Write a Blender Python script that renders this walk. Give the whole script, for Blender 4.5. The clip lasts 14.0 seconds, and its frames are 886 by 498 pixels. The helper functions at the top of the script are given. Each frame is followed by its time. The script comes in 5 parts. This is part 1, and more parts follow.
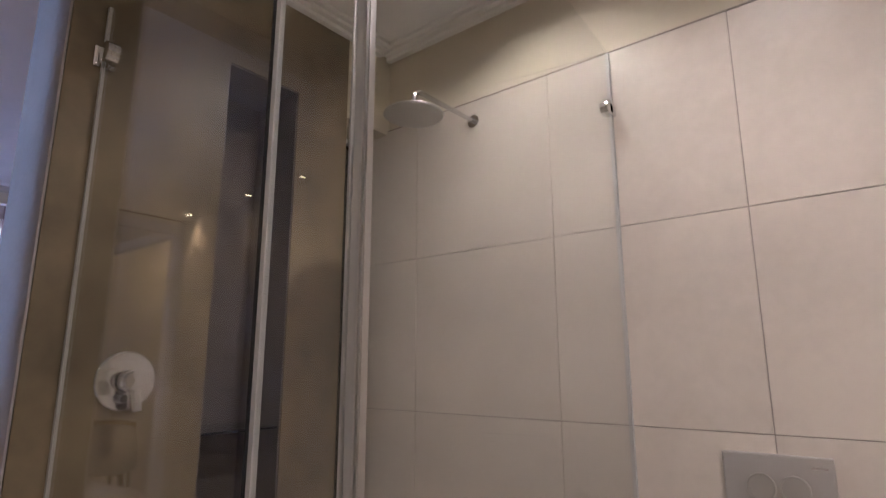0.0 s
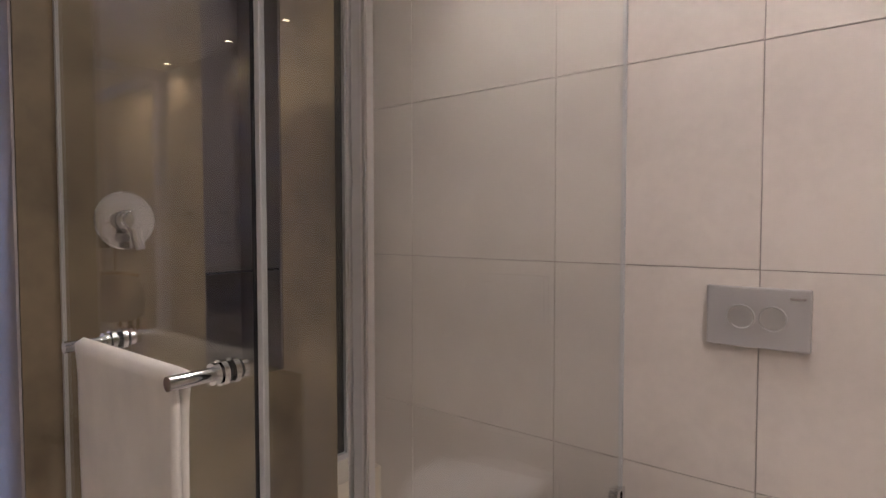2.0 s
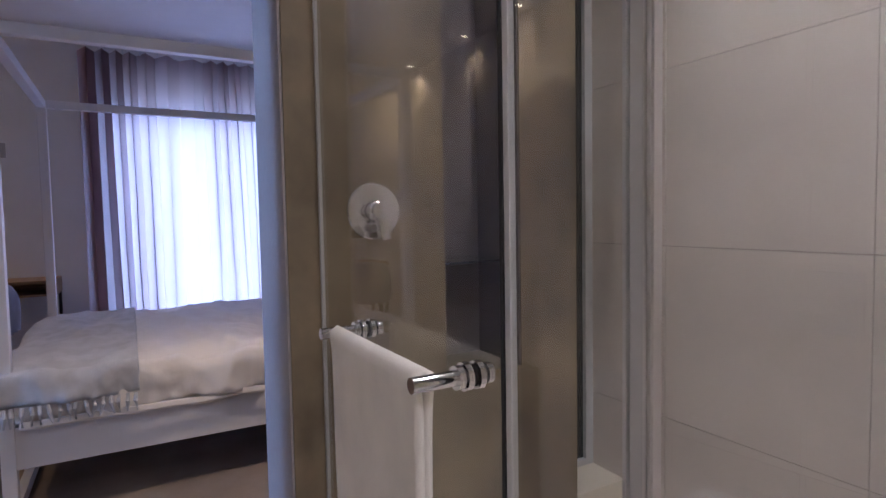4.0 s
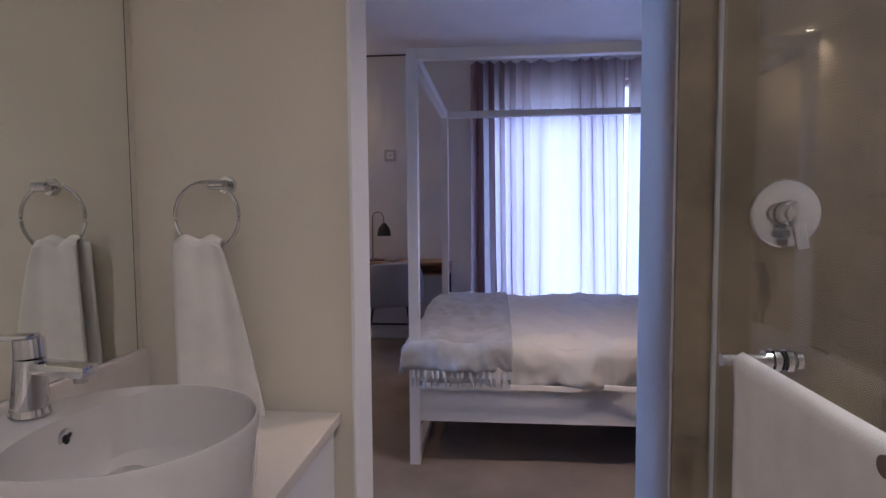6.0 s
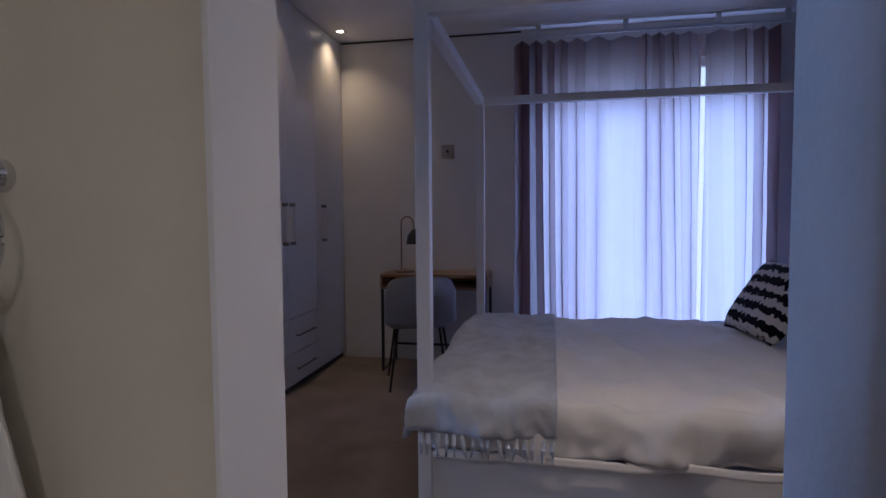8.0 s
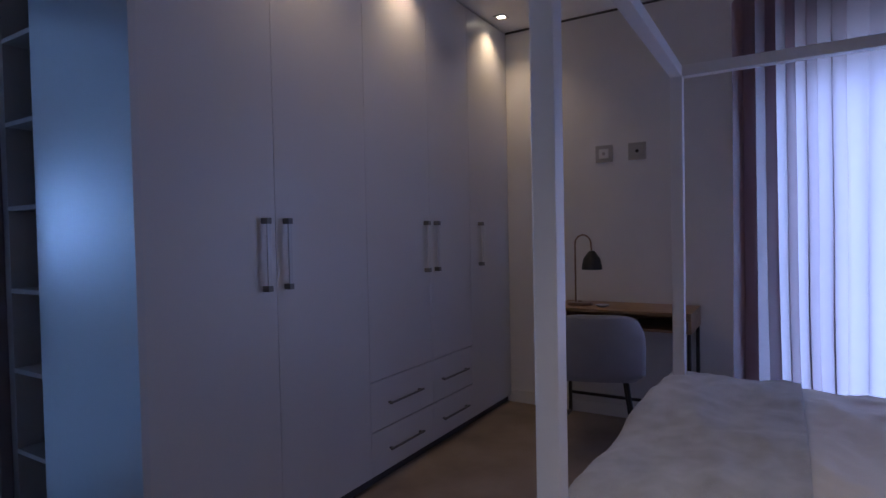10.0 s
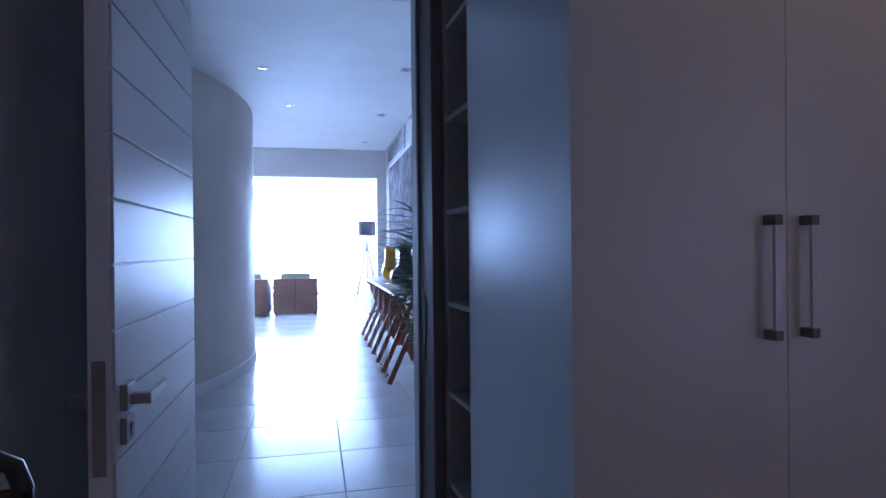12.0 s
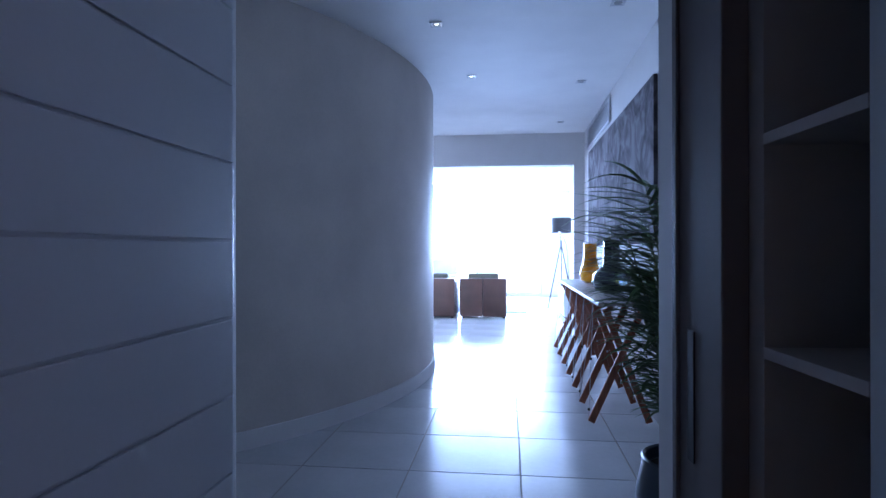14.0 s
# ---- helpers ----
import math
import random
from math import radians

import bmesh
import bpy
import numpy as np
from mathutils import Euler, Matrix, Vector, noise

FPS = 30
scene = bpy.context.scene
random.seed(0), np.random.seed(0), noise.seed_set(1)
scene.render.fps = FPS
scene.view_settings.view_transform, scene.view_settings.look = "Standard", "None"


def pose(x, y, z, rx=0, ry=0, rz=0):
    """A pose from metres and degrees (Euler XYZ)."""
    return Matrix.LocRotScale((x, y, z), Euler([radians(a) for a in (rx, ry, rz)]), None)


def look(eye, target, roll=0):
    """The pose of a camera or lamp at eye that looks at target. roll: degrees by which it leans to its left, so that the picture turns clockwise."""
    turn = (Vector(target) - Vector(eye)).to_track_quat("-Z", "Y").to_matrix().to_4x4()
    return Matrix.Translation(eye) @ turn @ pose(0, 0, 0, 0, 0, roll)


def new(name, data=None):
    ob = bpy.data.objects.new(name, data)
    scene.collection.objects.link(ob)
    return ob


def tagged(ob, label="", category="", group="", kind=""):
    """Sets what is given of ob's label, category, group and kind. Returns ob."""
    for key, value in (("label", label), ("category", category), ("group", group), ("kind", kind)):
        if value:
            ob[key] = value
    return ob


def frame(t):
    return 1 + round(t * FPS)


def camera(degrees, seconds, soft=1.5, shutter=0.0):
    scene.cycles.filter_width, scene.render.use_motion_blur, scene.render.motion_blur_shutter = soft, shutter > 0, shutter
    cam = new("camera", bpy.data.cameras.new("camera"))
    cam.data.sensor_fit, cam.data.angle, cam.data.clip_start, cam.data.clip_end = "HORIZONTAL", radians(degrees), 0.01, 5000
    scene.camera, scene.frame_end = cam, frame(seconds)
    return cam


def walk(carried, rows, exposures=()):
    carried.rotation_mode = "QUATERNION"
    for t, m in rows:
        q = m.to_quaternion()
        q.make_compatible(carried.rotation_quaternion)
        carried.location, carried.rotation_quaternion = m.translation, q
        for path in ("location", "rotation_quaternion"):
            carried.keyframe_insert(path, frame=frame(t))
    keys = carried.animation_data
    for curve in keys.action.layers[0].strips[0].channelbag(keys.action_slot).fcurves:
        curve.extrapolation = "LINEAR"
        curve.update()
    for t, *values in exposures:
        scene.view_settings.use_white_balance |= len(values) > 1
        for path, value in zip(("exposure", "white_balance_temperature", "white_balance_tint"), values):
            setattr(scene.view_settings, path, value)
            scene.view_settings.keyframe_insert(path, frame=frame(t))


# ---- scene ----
EXPOSURES = [(0.0, 0.0, 6400, 9), (2.2, 0.1, 6350, 9), (4.3, 0.1, 5650, 9), (6.0, 0.0, 5600, 9), (6.5, -0.15, 5500, 8), (7.2, -0.45, 5400, 7), (9.3, -0.8, 5350, 5), (10.5, -0.3, 5450, 8), (11.3, -0.4, 5950, 8), (12.5, -0.8, 6150, 9), (14.0, -0.97, 6250, 9)]
cam = camera(76.3, 14.0)
PATH = [
    (0.0, -0.389, 0.547, 1.234, 39.06, 11.73, 0.07),
    (0.5, -0.379, 0.562, 1.227, 38.81, 7.46, 0.10),
    (1.0, -0.392, 0.561, 1.206, 38.00, 3.37, 0.08),
    (1.5, -0.401, 0.559, 1.192, 37.91, -0.10, 0.07),
    (2.0, -0.418, 0.549, 1.178, 38.15, -2.29, 0.04),
    (2.2, -0.443, 0.525, 1.172, 37.98, -2.73, 0.10),
    (4.3, -0.581, 0.631, 1.173, 66.69, -3.40, 0.70),
    (4.5, -0.586, 0.625, 1.200, 70.51, -3.64, 0.42),
    (5.0, -0.623, 0.616, 1.208, 79.99, -3.72, 0.53),
    (5.5, -0.647, 0.586, 1.199, 87.90, -3.71, 0.49),
    (6.0, -0.681, 0.564, 1.202, 95.51, -3.66, 0.41),
    (6.5, -0.745, 0.551, 1.203, 100.33, -3.66, 0.26),
    (7.0, -0.933, 0.550, 1.228, 100.69, -3.71, 0.20),
    (7.2, -1.019, 0.560, 1.228, 100.64, -3.53, 0.31),
    (9.3, -2.057, 0.655, 1.195, 103.29, -1.92, 1.08),
    (9.5, -2.123, 0.633, 1.220, 107.16, -2.05, 1.08),
    (10.0, -2.344, 0.579, 1.235, 121.23, -1.42, 1.17),
    (10.5, -2.491, 0.503, 1.243, 133.40, -0.86, 0.99),
    (11.0, -2.596, 0.331, 1.236, 143.07, -0.59, 0.87),
    (11.5, -2.705, 0.089, 1.246, 153.68, -0.36, 0.72),
    (12.0, -2.789, -0.169, 1.248, 163.15, -0.11, 0.56),
    (12.5, -2.860, -0.457, 1.248, 171.64, -0.05, 0.53),
    (13.0, -2.911, -0.703, 1.230, 178.39, -0.10, 0.11),
    (13.5, -2.954, -1.004, 1.209, 181.82, 0.19, 0.14),
    (14.0, -2.948, -1.269, 1.204, 182.57, 0.08, 0.06),
]
walk(cam, [(t, pose(x, y, z, 90 + pitch, roll, yaw)) for t, x, y, z, yaw, pitch, roll in PATH], EXPOSURES)

# ---- world, sun, large lights, exposure ----
world = bpy.data.worlds.new("world")
scene.world = world
world.use_nodes = True
wn = world.node_tree
sky = wn.nodes.new("ShaderNodeTexSky")
sky.sky_type, sky.sun_disc = "NISHITA", False
sky.sun_elevation, sky.sun_rotation = radians(48), radians(180)
wn.links.new(sky.outputs[0], wn.nodes["Background"].inputs[0])
wn.nodes["Background"].inputs[1].default_value = 0.1

COOL, WARM, BATHC = (0.36, 0.54, 1.0), (1.0, 0.66, 0.36), (1.0, 0.885, 0.89)


def sun_light(strength, elevation):
    d = bpy.data.lights.new("sun", "SUN")
    d.energy, d.angle, d.color = strength, radians(0.6), (1.0, 0.95, 0.88)
    o = new("sun", d)
    o.matrix_world = look((-3, -40, 40 * math.tan(radians(elevation))), (-3, 0, 0))


def area_light(name, eye, target, w, h, watts, color):
    d = bpy.data.lights.new(name, "AREA")
    d.shape, d.size, d.size_y, d.energy, d.color = "RECTANGLE", w, h, watts, color
    o = new(name, d)
    o.matrix_world = look(eye, target)
    return o


def spot_light(x, y, z, watts, color, angle=75, blend=0.6, lean=(0, 0), soft=0.03):
    d = bpy.data.lights.new("downlight_lamp", "SPOT")
    d.energy, d.color, d.spot_size, d.spot_blend, d.shadow_soft_size = watts, color, radians(angle), blend, soft
    o = new("downlight_lamp", d)
    o.matrix_world = look((x, y, z), (x + lean[0], y + lean[1], z - 1))


# the living rooms stand 4 degrees askew to the bedroom
PIVOT = Vector((-3.05, -2.42, 0))
LV = pose(-2.942, -2.527, 0, 0, 0, -4.06) @ Matrix.Translation(-PIVOT)

sun_light(2.5, 48)
area_light("living_window_light", LV @ Vector((-1.6, -15.93, 1.36)), LV @ Vector((-1.9, 0, 4.6)), 4.6, 2.45, 5200, COOL)
area_light("bedroom_window_light", (-6.465, 1.43, 1.06), (0, 1.43, 1.06), 1.70, 2.10, 126, (0.455, 0.565, 1.0))
# the last, mid-room lamp is added to even out the lower walls
BATH_LAMPS = [(-0.58, 1.80), (-1.25, 1.83), (-1.2, 0.25), (0.15, 0.95)]
for (bx_, by_), w, beam, tone in zip(BATH_LAMPS, (34, 47, 7, 90), (118, 150, 168, 164), (BATHC, (1.0, 0.89, 0.86), (1.0, 0.82, 0.68), BATHC)):
    spot_light(bx_, by_, 2.64, w, tone, beam, 1.0, soft=0.03)
WARDROBE_LAMPS = [-4.16, -4.98, -6.09]
for x in WARDROBE_LAMPS:
    spot_light(x, -1.165, 2.785, 20, WARM, 120, 1.0)
spot_light(-2.55, 1.15, 2.785, 170, (1.0, 0.74, 0.55), 100, 0.9, soft=0.14)

# ---- materials ----


def material(name, color, rough=0.6, metal=0.0, vary=0.06, scale=3.0, fine=60.0, bump=0.05, spec=0.5, coat=0.0, tint=None, sheen=0.0, obj_vary=0.0):
    m = bpy.data.materials.new(name)
    m.use_nodes = True
    nt = m.node_tree
    b = nt.nodes["Principled BSDF"]
    b.inputs["Metallic"].default_value = metal
    b.inputs["Specular IOR Level"].default_value = spec
    b.inputs["Coat Weight"].default_value = coat
    b.inputs["Sheen Weight"].default_value = sheen
    tc = nt.nodes.new("ShaderNodeTexCoord")
    n1 = nt.nodes.new("ShaderNodeTexNoise")
    n1.inputs["Scale"].default_value, n1.inputs["Detail"].default_value = scale, 5
    n2 = nt.nodes.new("ShaderNodeTexNoise")
    n2.inputs["Scale"].default_value, n2.inputs["Detail"].default_value = fine, 4
    for n in (n1, n2):
        nt.links.new(tc.outputs["Object"], n.inputs["Vector"])
    ramp = nt.nodes.new("ShaderNodeValToRGB")
    dark = tint or [c * (1 - 3 * vary) for c in color]
    lite = [min(1, c * (1 + vary)) for c in color]
    ramp.color_ramp.elements[0].color, ramp.color_ramp.elements[0].position = (*dark, 1), 0.25
    ramp.color_ramp.elements[1].color, ramp.color_ramp.elements[1].position = (*lite, 1), 0.7
    add = nt.nodes.new("ShaderNodeMath")
    add.operation = "MULTIPLY_ADD"
    add.inputs[1].default_value, add.inputs[2].default_value = 0.25, -0.12
    nt.links.new(n2.outputs["Fac"], add.inputs[0])
    add2 = nt.nodes.new("ShaderNodeMath")
    nt.links.new(n1.outputs["Fac"], add2.inputs[0])
    nt.links.new(add.outputs[0], add2.inputs[1])
    last = add2
    if obj_vary:
        oi = nt.nodes.new("ShaderNodeObjectInfo")
        a3 = nt.nodes.new("ShaderNodeMath")
        a3.operation = "MULTIPLY_ADD"
        a3.inputs[1].default_value = obj_vary
        nt.links.new(oi.outputs["Random"], a3.inputs[0])
        nt.links.new(add2.outputs[0], a3.inputs[2])
        last = a3
    nt.links.new(last.outputs[0], ramp.inputs[0])
    nt.links.new(ramp.outputs[0], b.inputs["Base Color"])
    rr = nt.nodes.new("ShaderNodeMapRange")
    rr.inputs["To Min"].default_value, rr.inputs["To Max"].default_value = max(0.02, rough * 0.85), min(1, rough * 1.15)
    nt.links.new(n1.outputs["Fac"], rr.inputs["Value"])
    nt.links.new(rr.outputs[0], b.inputs["Roughness"])
    if bump:
        bp = nt.nodes.new("ShaderNodeBump")
        bp.inputs["Strength"].default_value, bp.inputs["Distance"].default_value = bump, 0.01
        nt.links.new(n2.outputs["Fac"], bp.inputs["Height"])
        nt.links.new(bp.outputs[0], b.inputs["Normal"])
    return m


def plain(name, color, rough, metal=0.0, **k):
    return material(name, color, rough, metal, vary=k.pop("vary", 0.02), bump=k.pop("bump", 0.0), **k)


def glass_material(name, color, thin=0.0, ior=1.5):
    m = bpy.data.materials.new(name)
    m.use_nodes = True
    nt = m.node_tree
    nt.nodes.remove(nt.nodes["Principled BSDF"])
    out = nt.nodes["Material Output"]
    g = nt.nodes.new("ShaderNodeBsdfGlossy")
    g.inputs["Roughness"].default_value = 0.015
    t = nt.nodes.new("ShaderNodeBsdfTransparent")
    t.inputs[0].default_value = (*color, 1)
    lw = nt.nodes.new("ShaderNodeLayerWeight")
    lw.inputs[0].default_value = 0.5
    pw = nt.nodes.new("ShaderNodeMath")
    pw.operation, pw.inputs[1].default_value = "POWER", 5.0
    nt.links.new(lw.outputs["Facing"], pw.inputs[0])
    fr = nt.nodes.new("ShaderNodeMath")
    fr.operation, fr.inputs[1].default_value, fr.inputs[2].default_value = "MULTIPLY_ADD", 0.95, 0.05
    nt.links.new(pw.outputs[0], fr.inputs[0])
    mx = nt.nodes.new("ShaderNodeMixShader")
    nt.links.new(fr.outputs[0], mx.inputs[0])
    nt.links.new(t.outputs[0], mx.inputs[1])
    nt.links.new(g.outputs[0], mx.inputs[2])
    nt.links.new(mx.outputs[0], out.inputs[0])
    return m


def tinted_glass(name, color, share):
    m = plain(name, color, 0.05, coat=0.5)
    b = m.node_tree.nodes["Principled BSDF"]
    b.inputs["Transmission Weight"].default_value = share
    return m


def emitter(name, color, strength):
    m = bpy.data.materials.new(name)
    m.use_nodes = True
    b = m.node_tree.nodes["Principled BSDF"]
    b.inputs["Base Color"].default_value = (*color, 1)
    b.inputs["Emission Color"].default_value, b.inputs["Emission Strength"].default_value = (*color, 1), strength
    return m


def curtain_material(name, color, through_, share):
    m = material(name, color, 0.9, vary=0.05, scale=4, fine=300, bump=0.15, spec=0.1)
    nt = m.node_tree
    b, out = nt.nodes["Principled BSDF"], nt.nodes["Material Output"]
    t = nt.nodes.new("ShaderNodeBsdfTranslucent")
    t.inputs[0].default_value = (*through_, 1)
    mx = nt.nodes.new("ShaderNodeMixShader")
    mx.inputs[0].default_value = share
    nt.links.new(b.outputs[0], mx.inputs[1])
    nt.links.new(t.outputs[0], mx.inputs[2])
    nt.links.new(mx.outputs[0], out.inputs[0])
    return m


def stripe_material(name):
    m = material(name, (0.75, 0.72, 0.68), 0.95, vary=0.05, fine=200, bump=0.3, spec=0.1)
    nt = m.node_tree
    b = nt.nodes["Principled BSDF"]
    tc = nt.nodes.new("ShaderNodeTexCoord")
    w = nt.nodes.new("ShaderNodeTexWave")
    w.bands_direction = "Z"
    w.inputs["Scale"].default_value, w.inputs["Distortion"].default_value, w.inputs["Detail"].default_value, w.inputs["Detail Scale"].default_value = 4.4, 3.0, 3, 9
    nt.links.new(tc.outputs["Object"], w.inputs["Vector"])
    r = nt.nodes.new("ShaderNodeValToRGB")
    r.color_ramp.elements[0].color, r.color_ramp.elements[0].position = (0.012, 0.012, 0.018, 1), 0.52
    r.color_ramp.elements[1].color, r.color_ramp.elements[1].position = (0.7, 0.66, 0.62, 1), 0.62
    nt.links.new(w.outputs["Fac"], r.inputs[0])
    nt.links.new(r.outputs[0], b.inputs["Base Color"])
    return m


def wood_material(name, light, dark, rough=0.45, axis="Y"):
    m = material(name, light, rough, vary=0.1, fine=40, bump=0.06)
    nt = m.node_tree
    b = nt.nodes["Principled BSDF"]
    tc = nt.nodes.new("ShaderNodeTexCoord")
    mp = nt.nodes.new("ShaderNodeMapping")
    mp.inputs["Scale"].default_value = (1.5, 14, 14) if axis == "X" else (14, 1.5, 14) if axis == "Y" else (14, 14, 1.5)
    n = nt.nodes.new("ShaderNodeTexNoise")
    n.inputs["Scale"].default_value, n.inputs["Detail"].default_value, n.inputs["Distortion"].default_value = 3, 6, 0.6
    nt.links.new(tc.outputs["Object"], mp.inputs[0])
    nt.links.new(mp.outputs[0], n.inputs["Vector"])
    r = nt.nodes.new("ShaderNodeValToRGB")
    r.color_ramp.elements[0].color, r.color_ramp.elements[0].position = (*dark, 1), 0.35
    r.color_ramp.elements[1].color, r.color_ramp.elements[1].position = (*light, 1), 0.68
    nt.links.new(n.outputs["Fac"], r.inputs[0])
    nt.links.new(r.outputs[0], b.inputs["Base Color"])
    return m


def painting_material(name):
    m = material(name, (0.35, 0.34, 0.36), 0.95, vary=0.1, spec=0.05)
    nt = m.node_tree
    b = nt.nodes["Principled BSDF"]
    tc = nt.nodes.new("ShaderNodeTexCoord")
    n = nt.nodes.new("ShaderNodeTexNoise")
    n.inputs["Scale"].default_value, n.inputs["Detail"].default_value, n.inputs["Distortion"].default_value = 2.2, 4, 3.0
    nt.links.new(tc.outputs["Object"], n.inputs["Vector"])
    r = nt.nodes.new("ShaderNodeValToRGB")
    r.color_ramp.elements[0].color, r.color_ramp.elements[0].position = (0.035, 0.028, 0.036, 1), 0.36
    r.color_ramp.elements[1].color, r.color_ramp.elements[1].position = (0.20, 0.18, 0.20, 1), 0.62
    e = r.color_ramp.elements.new(0.48)
    e.color = (0.10, 0.085, 0.095, 1)
    nt.links.new(n.outputs["Fac"], r.inputs[0])
    nt.links.new(r.outputs[0], b.inputs["Base Color"])
    return m


